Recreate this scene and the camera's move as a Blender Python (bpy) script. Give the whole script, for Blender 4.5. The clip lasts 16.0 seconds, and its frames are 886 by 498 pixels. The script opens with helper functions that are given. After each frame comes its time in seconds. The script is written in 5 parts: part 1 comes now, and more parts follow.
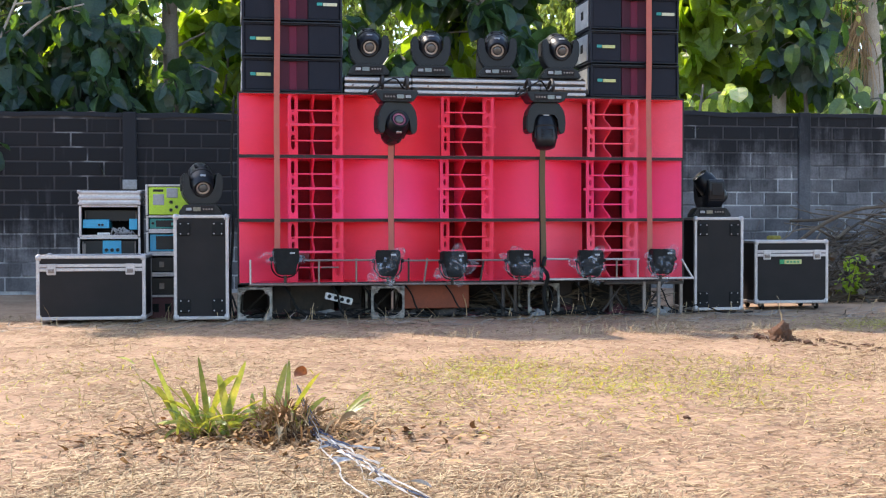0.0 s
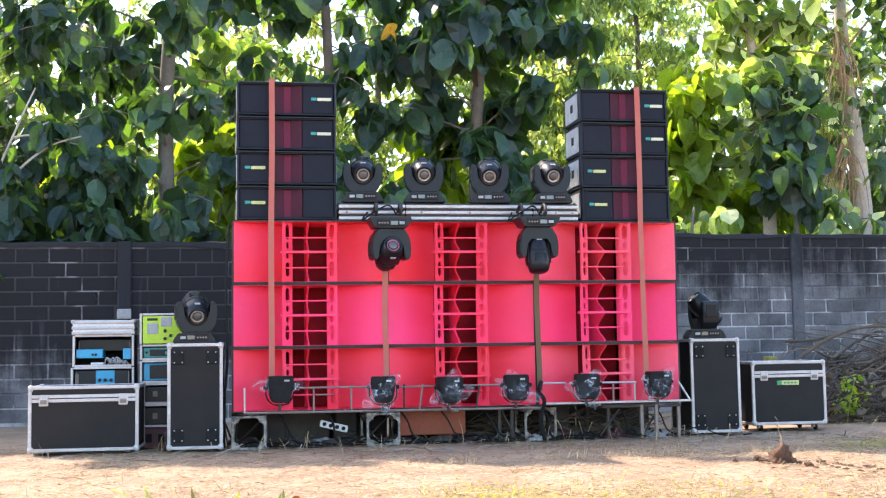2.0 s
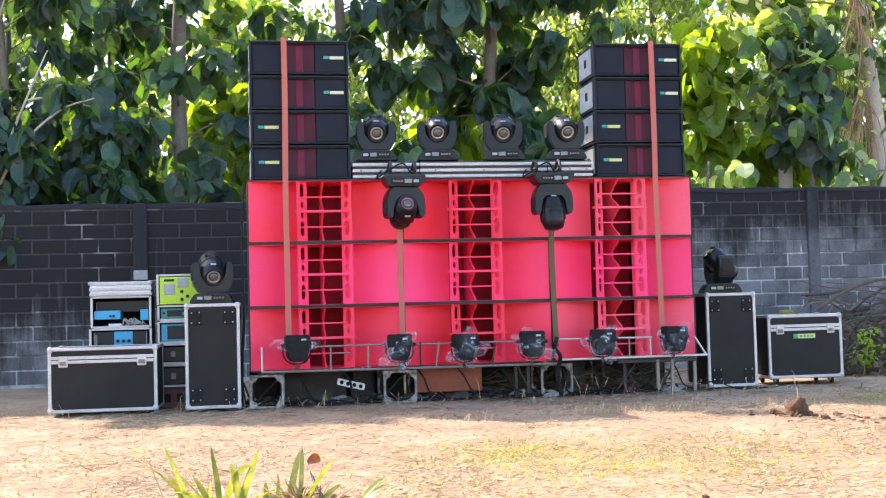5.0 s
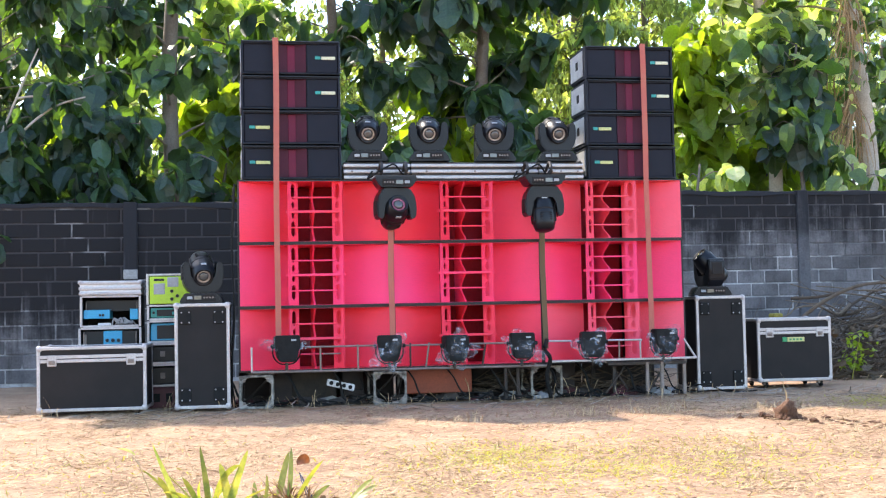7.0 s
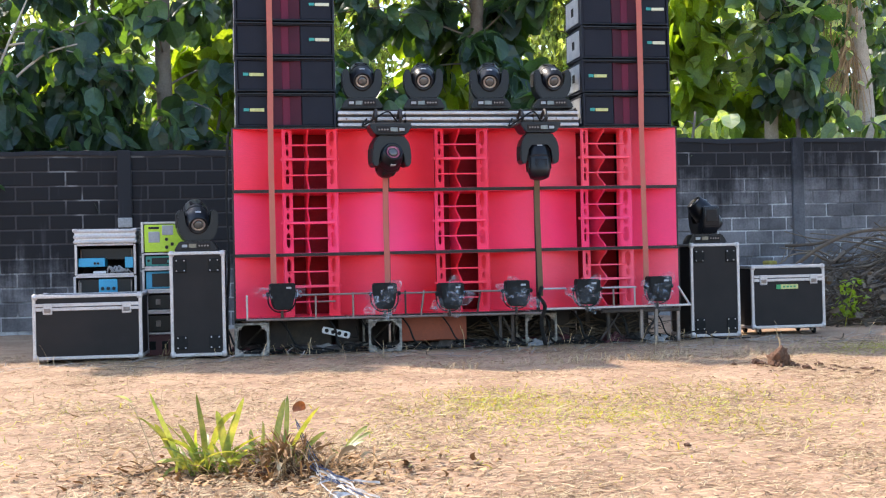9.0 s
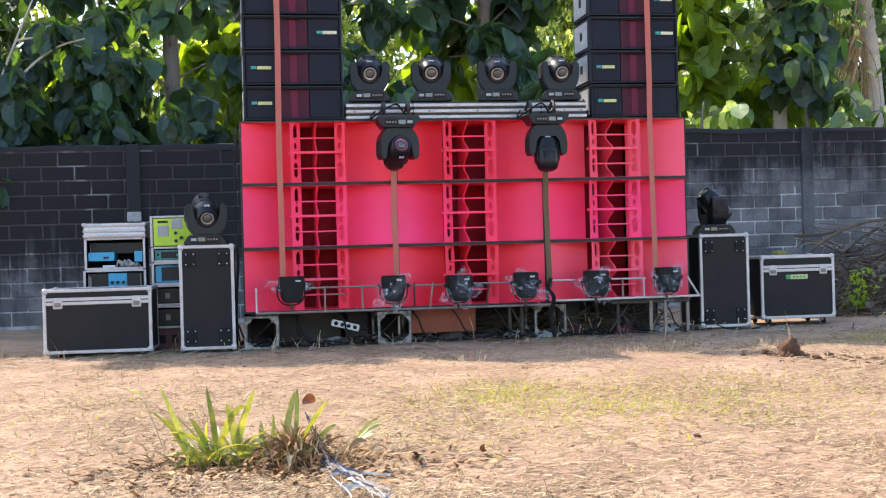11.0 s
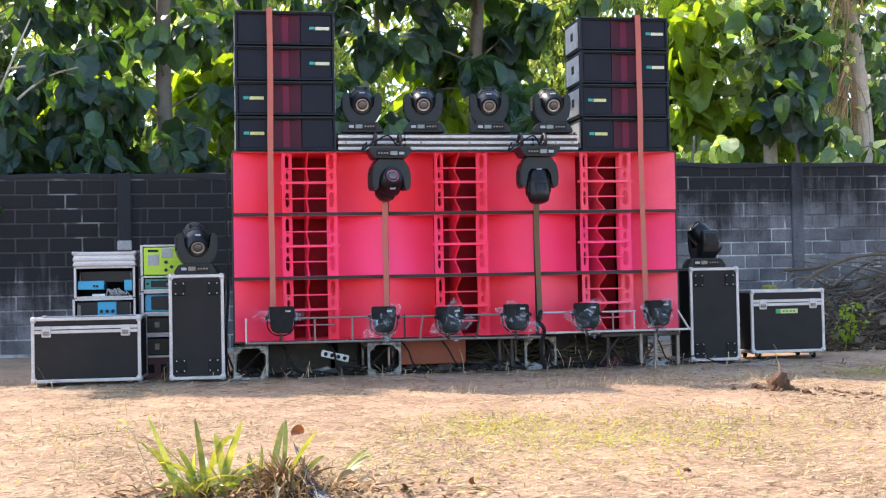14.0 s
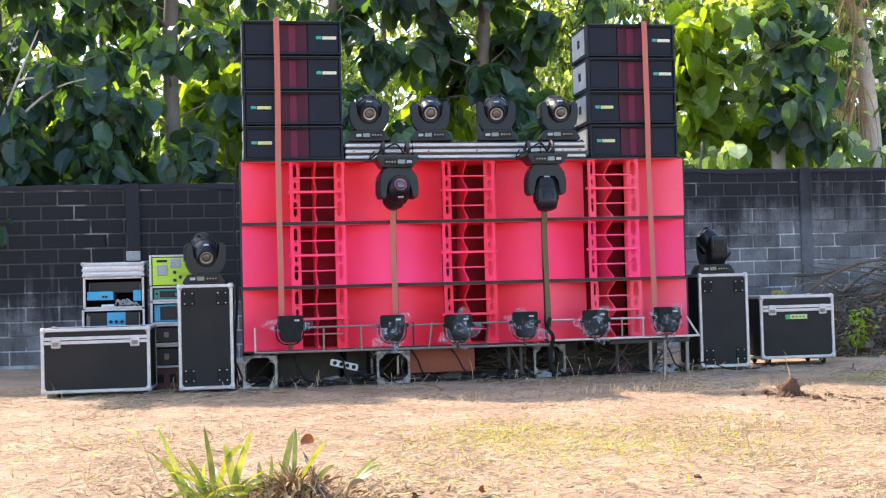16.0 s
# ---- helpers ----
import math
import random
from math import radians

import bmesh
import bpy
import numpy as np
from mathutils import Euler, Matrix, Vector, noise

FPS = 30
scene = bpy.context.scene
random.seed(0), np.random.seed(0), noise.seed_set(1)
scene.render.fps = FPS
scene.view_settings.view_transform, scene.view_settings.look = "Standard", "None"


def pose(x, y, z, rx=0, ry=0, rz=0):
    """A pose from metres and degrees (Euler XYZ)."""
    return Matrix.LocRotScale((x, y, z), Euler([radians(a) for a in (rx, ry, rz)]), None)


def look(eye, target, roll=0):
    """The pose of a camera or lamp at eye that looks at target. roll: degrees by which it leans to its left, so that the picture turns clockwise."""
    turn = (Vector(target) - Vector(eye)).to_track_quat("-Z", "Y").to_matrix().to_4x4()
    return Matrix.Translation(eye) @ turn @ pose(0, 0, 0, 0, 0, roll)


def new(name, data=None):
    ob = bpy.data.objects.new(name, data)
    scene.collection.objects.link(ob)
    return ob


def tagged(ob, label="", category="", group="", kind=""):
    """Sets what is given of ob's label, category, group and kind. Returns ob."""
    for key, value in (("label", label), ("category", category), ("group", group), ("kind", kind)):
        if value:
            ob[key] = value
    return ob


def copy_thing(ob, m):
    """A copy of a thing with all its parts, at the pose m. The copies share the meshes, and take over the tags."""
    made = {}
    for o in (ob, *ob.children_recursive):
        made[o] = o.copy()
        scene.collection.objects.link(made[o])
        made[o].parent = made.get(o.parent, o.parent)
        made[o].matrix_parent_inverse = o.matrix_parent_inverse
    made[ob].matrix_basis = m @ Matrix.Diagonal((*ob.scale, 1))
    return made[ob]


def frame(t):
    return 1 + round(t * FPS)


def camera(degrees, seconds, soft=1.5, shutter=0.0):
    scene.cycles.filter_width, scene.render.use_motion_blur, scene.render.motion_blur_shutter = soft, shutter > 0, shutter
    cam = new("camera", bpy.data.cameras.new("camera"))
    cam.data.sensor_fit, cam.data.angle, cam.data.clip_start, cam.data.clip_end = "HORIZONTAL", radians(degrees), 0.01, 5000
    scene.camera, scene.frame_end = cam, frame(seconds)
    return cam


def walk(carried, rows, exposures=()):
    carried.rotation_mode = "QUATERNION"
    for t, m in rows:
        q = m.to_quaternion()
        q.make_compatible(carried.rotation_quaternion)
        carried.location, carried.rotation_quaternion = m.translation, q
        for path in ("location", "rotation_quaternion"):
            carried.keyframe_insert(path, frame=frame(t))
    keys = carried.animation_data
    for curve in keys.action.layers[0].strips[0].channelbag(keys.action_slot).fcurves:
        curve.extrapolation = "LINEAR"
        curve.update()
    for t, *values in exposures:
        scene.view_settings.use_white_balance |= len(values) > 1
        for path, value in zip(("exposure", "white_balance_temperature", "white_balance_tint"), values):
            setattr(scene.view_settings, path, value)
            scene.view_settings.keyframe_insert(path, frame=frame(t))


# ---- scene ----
# camera: a hand-held zoomed view that only turns where it is
EYE = 0.78
cam = camera(40.0, 16.0, soft=1.2)
EXPOSURES = [(0.0, 1.72), (0.5, 1.78), (1.0, 1.95), (1.5, 2.15), (2.0, 2.3), (4.0, 2.25), (7.5, 2.15), (8.2, 2.05), (9.0, 1.9), (12.0, 1.85), (14.0, 2.0), (16.0, 2.1)]
TURNS = [
    (0, 88.80, 0.11, -0.00),
    (0.5, 90.07, -0.18, -0.12),
    (1, 92.32, -0.11, -0.18),
    (1.5, 94.09, 0.49, -0.23),
    (2, 94.68, 0.88, -0.23),
    (2.5, 94.57, 0.89, -0.42),
    (3, 94.41, 0.84, -0.62),
    (3.5, 93.77, 0.82, -0.88),
    (4, 93.39, 1.00, -0.79),
    (4.5, 93.00, 1.44, 0.23),
    (4.7, 92.70, 1.55, 0.52),
    (7, 92.75, 1.19, 0.05),
    (7.5, 92.65, 1.16, -0.06),
    (8, 92.08, 1.25, 0.14),
    (8.5, 90.59, 1.29, -0.04),
    (9, 90.29, 1.26, -0.19),
    (9.5, 90.16, 1.53, -0.17),
    (9.7, 90.08, 1.59, 0.01),
    (12, 89.92, 1.55, 0.29),
    (12.5, 90.61, 1.30, 0.16),
    (13, 90.77, 1.22, 0.03),
    (13.5, 91.17, 1.11, -0.10),
    (14, 91.40, 1.12, -0.22),
    (14.5, 91.37, 1.09, -0.34),
    (15, 91.69, 1.06, -0.47),
    (15.5, 91.91, 1.10, -0.27),
    (16, 91.79, 1.54, 0.18),
]
walk(cam, [(t, pose(0, 0, EYE, rx, ry, rz)) for t, rx, ry, rz in TURNS], EXPOSURES)

# ---- world and sun ----
SUN_AZ, SUN_EL = radians(-50), radians(48)      # behind the wall, from the left
sun_dir = Vector((math.sin(SUN_AZ) * math.cos(SUN_EL), math.cos(SUN_AZ) * math.cos(SUN_EL), math.sin(SUN_EL)))
world = bpy.data.worlds.new("sky")
scene.world = world
world.use_nodes = True
wn = world.node_tree.nodes
sky = wn.new("ShaderNodeTexSky")
sky.sky_type, sky.sun_disc = "NISHITA", False
sky.sun_elevation, sky.sun_rotation = SUN_EL, SUN_AZ
wn["Background"].inputs["Strength"].default_value = 0.15
world.node_tree.links.new(sky.outputs["Color"], wn["Background"].inputs["Color"])
sun = new("sun", bpy.data.lights.new("sun", "SUN"))
sun.data.energy, sun.data.angle, sun.data.color = 2.4, radians(0.6), (1.0, 0.88, 0.755)
sun.matrix_world = look((0, 0, 20), Vector((0, 0, 20)) - sun_dir)
scene.view_settings.exposure = 0.0


# ---- materials ----
def material(name, colour, rough=0.6, metal=0.0, second=None, scale=8.0, amount=0.5, fine=60.0, bump=0.15, bump_scale=None,
             island=0.0, island_mix=None, ob_random=0.0, translucent=0.0, through_tint=(2.6, 2.3, 0.6), coat=0.0, spec=0.5):
    """A surface with large stains (scale), fine grain (fine) and relief."""
    m = bpy.data.materials.new(name)
    m.use_nodes = True
    nt, nd = m.node_tree, m.node_tree.nodes
    bs = nd["Principled BSDF"]
    tc = nd.new("ShaderNodeTexCoord")
    geo = nd.new("ShaderNodeNewGeometry")
    n1, n2 = nd.new("ShaderNodeTexNoise"), nd.new("ShaderNodeTexNoise")
    for n, s in ((n1, scale), (n2, fine)):
        n.inputs["Scale"].default_value, n.inputs["Detail"].default_value = s, 5
        nt.links.new(geo.outputs["Position"], n.inputs["Vector"])
    mixa = nd.new("ShaderNodeMix")
    mixa.data_type = "RGBA"
    second = second or tuple(c * 0.6 for c in colour)
    mixa.inputs["A"].default_value, mixa.inputs["B"].default_value = (*colour, 1), (*second, 1)
    ramp = nd.new("ShaderNodeMapRange")
    ramp.inputs["From Min"].default_value, ramp.inputs["From Max"].default_value = 0.35, 0.7
    ramp.inputs["To Max"].default_value = amount
    nt.links.new(n1.outputs["Fac"], ramp.inputs["Value"])
    nt.links.new(ramp.outputs["Result"], mixa.inputs["Factor"])
    hsv = nd.new("ShaderNodeHueSaturation")
    val = nd.new("ShaderNodeMapRange")
    val.inputs["From Min"].default_value, val.inputs["From Max"].default_value = 0.3, 0.7
    val.inputs["To Min"].default_value, val.inputs["To Max"].default_value = 0.82, 1.15
    nt.links.new(n2.outputs["Fac"], val.inputs["Value"])
    last = val.outputs["Result"]
    for strength, node, sock in ((island, geo, "Random Per Island"), (ob_random, None, "Random")):
        if strength:
            src = node or nd.new("ShaderNodeObjectInfo")
            mr = nd.new("ShaderNodeMapRange")
            mr.inputs["To Min"].default_value, mr.inputs["To Max"].default_value = 1 - strength, 1 + strength
            nt.links.new(src.outputs[sock], mr.inputs["Value"])
            mul = nd.new("ShaderNodeMath")
            mul.operation = "MULTIPLY"
            nt.links.new(last, mul.inputs[0])
            nt.links.new(mr.outputs["Result"], mul.inputs[1])
            last = mul.outputs["Value"]
    nt.links.new(last, hsv.inputs["Value"])
    colour_out = mixa.outputs["Result"]
    if island_mix:
        mi, pw = nd.new("ShaderNodeMix"), nd.new("ShaderNodeMath")
        mi.data_type, pw.operation = "RGBA", "POWER"
        pw.inputs[1].default_value = 2.0
        nt.links.new(geo.outputs["Random Per Island"], pw.inputs[0])
        nt.links.new(pw.outputs["Value"], mi.inputs["Factor"])
        nt.links.new(colour_out, mi.inputs["A"])
        mi.inputs["B"].default_value = (*island_mix, 1)
        colour_out = mi.outputs["Result"]
    nt.links.new(colour_out, hsv.inputs["Color"])
    nt.links.new(hsv.outputs["Color"], bs.inputs["Base Color"])
    bs.inputs["Roughness"].default_value, bs.inputs["Metallic"].default_value = rough, metal
    bs.inputs["Coat Weight"].default_value = coat
    bs.inputs["Specular IOR Level"].default_value = spec
    if bump:
        bp = nd.new("ShaderNodeBump")
        bp.inputs["Strength"].default_value, bp.inputs["Distance"].default_value = bump, 0.01
        n3 = n2
        if bump_scale:
            n3 = nd.new("ShaderNodeTexNoise")
            n3.inputs["Scale"].default_value, n3.inputs["Detail"].default_value = bump_scale, 6
            nt.links.new(geo.outputs["Position"], n3.inputs["Vector"])
        nt.links.new(n3.outputs["Fac"], bp.inputs["Height"])
        nt.links.new(bp.outputs["Normal"], bs.inputs["Normal"])
    if translucent:
        tr, add = nd.new("ShaderNodeBsdfTranslucent"), nd.new("ShaderNodeMixShader")
        warm = nd.new("ShaderNodeMix")
        warm.data_type, warm.blend_type = "RGBA", "MULTIPLY"
        warm.inputs["Factor"].default_value = 1.0
        warm.inputs["B"].default_value = (*through_tint, 1)
        nt.links.new(hsv.outputs["Color"], warm.inputs["A"])
        nt.links.new(warm.outputs["Result"], tr.inputs["Color"])
        add.inputs["Fac"].default_value = translucent
        nt.links.new(bs.outputs["BSDF"], add.inputs[1])
        nt.links.new(tr.outputs["BSDF"], add.inputs[2])
        nt.links.new(add.outputs["Shader"], nd["Material Output"].inputs["Surface"])
    return m


def plastic_film(name):
    """Thin clear wrapping film: mostly see-through, with soft gloss."""
    m = bpy.data.materials.new(name)
    m.use_nodes = True
    nt, nd = m.node_tree, m.node_tree.nodes
    bs = nd["Principled BSDF"]
    bs.inputs["Base Color"].default_value = (0.50, 0.54, 0.60, 1)
    bs.inputs["Roughness"].default_value = 0.28
    tr, mix, nz = nd.new("ShaderNodeBsdfTransparent"), nd.new("ShaderNodeMixShader"), nd.new("ShaderNodeTexNoise")
    geo, mr = nd.new("ShaderNodeNewGeometry"), nd.new("ShaderNodeMapRange")
    nz.inputs["Scale"].default_value, nz.inputs["Detail"].default_value, nz.inputs["Distortion"].default_value = 13, 4, 1.6
    nt.links.new(geo.outputs["Position"], nz.inputs["Vector"])
    mr.inputs["From Min"].default_value, mr.inputs["From Max"].default_value = 0.50, 0.70
    mr.inputs["To Min"].default_value, mr.inputs["To Max"].default_value = 0.04, 0.48
    nt.links.new(nz.outputs["Fac"], mr.inputs["Value"])
    nt.links.new(mr.outputs["Result"], mix.inputs["Fac"])
    nt.links.new(tr.outputs["BSDF"], mix.inputs[1])
    nt.links.new(bs.outputs["BSDF"], mix.inputs[2])
    nt.links.new(mix.outputs["Shader"], nd["Material Output"].inputs["Surface"])
    return m


RED = material("red_paint", (0.90, 0.036, 0.062), 0.5, second=(0.92, 0.062, 0.145), scale=1.3, amount=0.9, fine=220, bump=0.05, ob_random=0.05, spec=0.3)
RED_PINK = material("pinker_red_paint", (0.92, 0.042, 0.115), 0.5, second=(0.93, 0.060, 0.205), scale=1.0, amount=0.9, fine=220, bump=0.05, ob_random=0.05, spec=0.3)
RED_PALER = material("paler_red_paint", (0.90, 0.060, 0.105), 0.5, second=(0.91, 0.125, 0.200), scale=1.2, amount=0.9, fine=220, bump=0.05, spec=0.3)
# red darkened by the shade inside the horn mouths, put into the colour
RED_MOUTH_SHADE = material("red_with_mouth_shade", (0.30, 0.02, 0.03), 0.85, second=(0.14, 0.012, 0.016), scale=6, fine=90, spec=0.1)
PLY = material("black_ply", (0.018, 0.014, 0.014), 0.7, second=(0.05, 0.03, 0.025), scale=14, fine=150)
BLACK = material("black_plastic", (0.006, 0.007, 0.010), 0.36, second=(0.011, 0.011, 0.015), scale=9, fine=120, bump=0.06, spec=0.3)
BLACK_MATT = material("black_laminate", (0.014, 0.012, 0.012), 0.6, second=(0.026, 0.021, 0.020), scale=5, fine=260, bump=0.1, spec=0.22)
CABINET = material("textured_black_paint", (0.014, 0.016, 0.024), 0.65, second=(0.020, 0.022, 0.030), scale=6, fine=300, bump=0.2, spec=0.2)
GRILLE = material("black_grille", (0.012, 0.014, 0.022), 0.65, second=(0.018, 0.019, 0.028), scale=6, fine=500, bump=0.3, spec=0.2)
MAROON_DARK = material("dark_maroon_grille", (0.052, 0.009, 0.020), 0.55, second=(0.075, 0.011, 0.027), scale=5, fine=400, bump=0.2, spec=0.2)
MAROON = material("maroon_grille", (0.115, 0.012, 0.034), 0.5, second=(0.16, 0.016, 0.045), scale=5, fine=400, bump=0.2, spec=0.2)
GREY_SIDE = material("scuffed_grey_side", (0.30, 0.30, 0.31), 0.5, second=(0.5, 0.5, 0.5), scale=12, fine=90)
ALU = material("aluminium", (0.52, 0.48, 0.47), 0.45, 0.4, second=(0.34, 0.31, 0.30), scale=10, fine=90, bump=0.08)
STEEL = material("dull_steel", (0.25, 0.21, 0.19), 0.5, 0.4, second=(0.16, 0.11, 0.08), scale=14, fine=80)
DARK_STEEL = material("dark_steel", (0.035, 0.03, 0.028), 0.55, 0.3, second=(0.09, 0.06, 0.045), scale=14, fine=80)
STRAP = material("faded_red_strap", (0.46, 0.115, 0.090), 0.8, second=(0.40, 0.17, 0.10), scale=9, fine=300, bump=0.3)
STRAP_OLIVE = material("olive_strap", (0.14, 0.085, 0.04), 0.8, second=(0.09, 0.07, 0.03), scale=9, fine=300, bump=0.3)
BADGE = material("pale_badge", (0.60, 0.58, 0.40), 0.4, second=(0.5, 0.5, 0.35), scale=30)
BADGE_Y = material("yellow_badge", (0.52, 0.52, 0.20), 0.4, second=(0.45, 0.45, 0.18), scale=30)
TEAL = material("teal_mark", (0.03, 0.30, 0.26), 0.4, second=(0.03, 0.24, 0.24), scale=30)
GREEN_MARK = material("green_mark", (0.03, 0.28, 0.10), 0.4, second=(0.03, 0.22, 0.10), scale=30)
LIME = material("lime_paint", (0.42, 0.62, 0.02), 0.4, second=(0.5, 0.66, 0.05), scale=9, fine=150, bump=0.04)
BLUE = material("blue_paint", (0.03, 0.31, 0.52), 0.4, second=(0.03, 0.36, 0.55), scale=12, fine=150, bump=0.04)
WHITE = material("white_plastic", (0.72, 0.72, 0.72), 0.45, second=(0.55, 0.55, 0.55), scale=15, bump=0.04)
LENS_RING = material("lens_ring", (0.45, 0.41, 0.40), 0.3, 0.6, second=(0.5, 0.47, 0.42), scale=20, bump=0)
LENS = material("lens_glass", (0.07, 0.068, 0.066), 0.08, second=(0.11, 0.105, 0.10), scale=20, bump=0, coat=0.6)
PINK_RING = material("pink_ring", (0.34, 0.09, 0.13), 0.3, 0.3, second=(0.42, 0.14, 0.18), scale=20, bump=0)
RUST = material("rust_red_board", (0.26, 0.06, 0.025), 0.7, second=(0.16, 0.04, 0.02), scale=7, fine=90)
CONCRETE = material("blotched_pale_steel", (0.36, 0.33, 0.29), 0.7, second=(0.035, 0.032, 0.026), scale=24, amount=0.95, fine=80, bump=0.4)
RUBBER = material("black_rubber", (0.010, 0.010, 0.010), 0.75, second=(0.02, 0.019, 0.018), scale=20, spec=0.2)
FILM = plastic_film("clear_film")


def weathered(name, pale, dark, patch=None):
    """Block or mortar: pale below, blackened by mould along the wall's top in an uneven, streaked edge; patch tints it here and there."""
    m = material(name, pale, 0.92, second=tuple(c * 0.42 for c in pale), scale=3.4, amount=0.95, fine=45, bump=0.5, bump_scale=110, ob_random=0.26)
    nt, nd = m.node_tree, m.node_tree.nodes
    bs = nd["Principled BSDF"]
    geo, sep = nd.new("ShaderNodeNewGeometry"), nd.new("ShaderNodeSeparateXYZ")
    nt.links.new(geo.outputs["Position"], sep.inputs["Vector"])

    def grain(scale, detail, stretch=(1, 1, 1), rough=0.5):
        mp, n = nd.new("ShaderNodeMapping"), nd.new("ShaderNodeTexNoise")
        mp.inputs["Scale"].default_value = stretch
        n.inputs["Scale"].default_value, n.inputs["Detail"].default_value, n.inputs["Roughness"].default_value = scale, detail, rough
        nt.links.new(geo.outputs["Position"], mp.inputs["Vector"])
        nt.links.new(mp.outputs["Vector"], n.inputs["Vector"])
        return n.outputs["Fac"]

    def op(kind, a, b):
        n = nd.new("ShaderNodeMath")
        n.operation = kind
        for i, v in enumerate((a, b)):
            if isinstance(v, float):
                n.inputs[i].default_value = v
            else:
                nt.links.new(v, n.inputs[i])
        return n.outputs["Value"]

    def step(value, lo, hi, top=1.0):
        mr = nd.new("ShaderNodeMapRange")
        mr.interpolation_type = "SMOOTHSTEP"
        mr.inputs["From Min"].default_value, mr.inputs["From Max"].default_value = lo, hi
        mr.inputs["To Max"].default_value = top
        nt.links.new(value, mr.inputs["Value"])
        return mr.outputs["Result"]

    def blend(factor, a, colour):
        mix = nd.new("ShaderNodeMix")
        mix.data_type = "RGBA"
        nt.links.new(factor, mix.inputs["Factor"])
        nt.links.new(a, mix.inputs["A"])
        mix.inputs["B"].default_value = (*colour, 1)
        return mix.outputs["Result"]

    base = bs.inputs["Base Color"].links[0].from_socket
    if patch:
        base = blend(step(grain(1.9, 4), 0.44, 0.58), base, patch)
    edge = op("ADD", sep.outputs["Z"], op("ADD", op("MULTIPLY", grain(1.1, 8, (1, 1, 1), 0.72), 1.9), op("MULTIPLY", grain(1.0, 5, (11, 11, 0.9), 0.65), 1.2)))
    edge = op("ADD", edge, op("MULTIPLY", sep.outputs["X"], -0.11))
    base = blend(step(edge, 2.16, 2.92), base, dark)
    drips = op("MULTIPLY", step(grain(1.0, 3, (13, 13, 1.1)), 0.56, 0.70, 0.45), step(grain(0.9, 2), 0.45, 0.60))
    base = blend(drips, base, tuple(min(c * 3.2, 0.13) + 0.03 for c in dark))
    if patch:
        base = blend(step(grain(2.4, 3), 0.58, 0.70, 0.55), base, tuple(c * 0.7 for c in pale))
    nt.links.new(base, bs.inputs["Base Color"])
    return m


BLOCK = weathered("grey_block", (0.175, 0.162, 0.164), (0.012, 0.010, 0.011))
MORTAR = weathered("pale_mortar", (0.50, 0.48, 0.47), (0.055, 0.048, 0.048), patch=(0.11, 0.103, 0.104))
PILLAR = weathered("grey_render", (0.14, 0.136, 0.144), (0.018, 0.017, 0.020))
SOIL = material("dry_soil", (0.38, 0.240, 0.145), 0.95, second=(0.22, 0.126, 0.070), scale=2.0, amount=0.85, fine=26, bump=0.7, bump_scale=60)
CLOD = material("dark_clod", (0.10, 0.048, 0.026), 0.95, second=(0.17, 0.085, 0.045), scale=18, fine=90, bump=0.8)
STRAW = material("dry_straw", (0.47, 0.345, 0.190), 0.8, second=(0.37, 0.240, 0.125), scale=2.2, fine=60, bump=0, island=0.3)
STRAW_DARK = material("brown_straw", (0.17, 0.098, 0.045), 0.8, second=(0.30, 0.19, 0.09), scale=12, fine=60, bump=0, island=0.35)
STUBBLE = material("brown_stubble", (0.27, 0.145, 0.060), 0.85, second=(0.44, 0.29, 0.14), scale=18, fine=60, bump=0, island=0.5)
GRASS = material("green_grass", (0.25, 0.26, 0.055), 0.6, second=(0.38, 0.34, 0.10), scale=3, fine=60, bump=0, island=0.3, translucent=0.35)
BLADE = material("broad_blade", (0.13, 0.20, 0.040), 0.38, second=(0.42, 0.41, 0.11), scale=16, amount=0.8, fine=80, bump=0.1, island=0.25, ob_random=0.35, translucent=0.4, through_tint=(2.2, 1.8, 0.6))
# next two: foliage in shade and in sun, the light put into the colours
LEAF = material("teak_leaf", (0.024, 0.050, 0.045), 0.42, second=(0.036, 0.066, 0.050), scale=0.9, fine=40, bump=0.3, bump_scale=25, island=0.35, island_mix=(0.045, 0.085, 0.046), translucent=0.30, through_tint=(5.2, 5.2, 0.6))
LEAF_SUNLIT = material("sunlit_pale_leaf", (0.060, 0.110, 0.050), 0.30, second=(0.11, 0.165, 0.06), scale=0.9, fine=40, bump=0.3, bump_scale=25, island=0.4, island_mix=(0.42, 0.43, 0.30), translucent=0.42, through_tint=(3.5, 3.7, 0.7))
# paler than the near leaves: haze of distance is put into the colour
LEAF_HAZY = material("hazy_far_leaf", (0.15, 0.22, 0.11), 0.5, second=(0.24, 0.31, 0.16), scale=0.5, fine=20, bump=0, island=0.45, island_mix=(0.34, 0.42, 0.24), translucent=0.45)
# bright yellow-green with the glow of sun through leaves put into the colour
LEAF_YOUNG_LIT = material("young_lit_leaf", (0.17, 0.24, 0.035), 0.4, second=(0.25, 0.30, 0.05), scale=1.5, fine=40, bump=0.2, island=0.25, translucent=0.55, through_tint=(2.4, 2.4, 0.5))
LEAF_YELLOW = material("yellow_leaf", (0.55, 0.30, 0.02), 0.5, second=(0.6, 0.4, 0.05), scale=6, bump=0.1, translucent=0.4)
LEAF_BROWN = material("orange_leaf", (0.24, 0.075, 0.026), 0.6, second=(0.10, 0.035, 0.016), scale=45, amount=0.9, bump=0.3, translucent=0.12)
BARK = material("grey_bark", (0.19, 0.155, 0.125), 0.9, second=(0.11, 0.085, 0.065), scale=6, fine=50, bump=0.6, bump_scale=40)
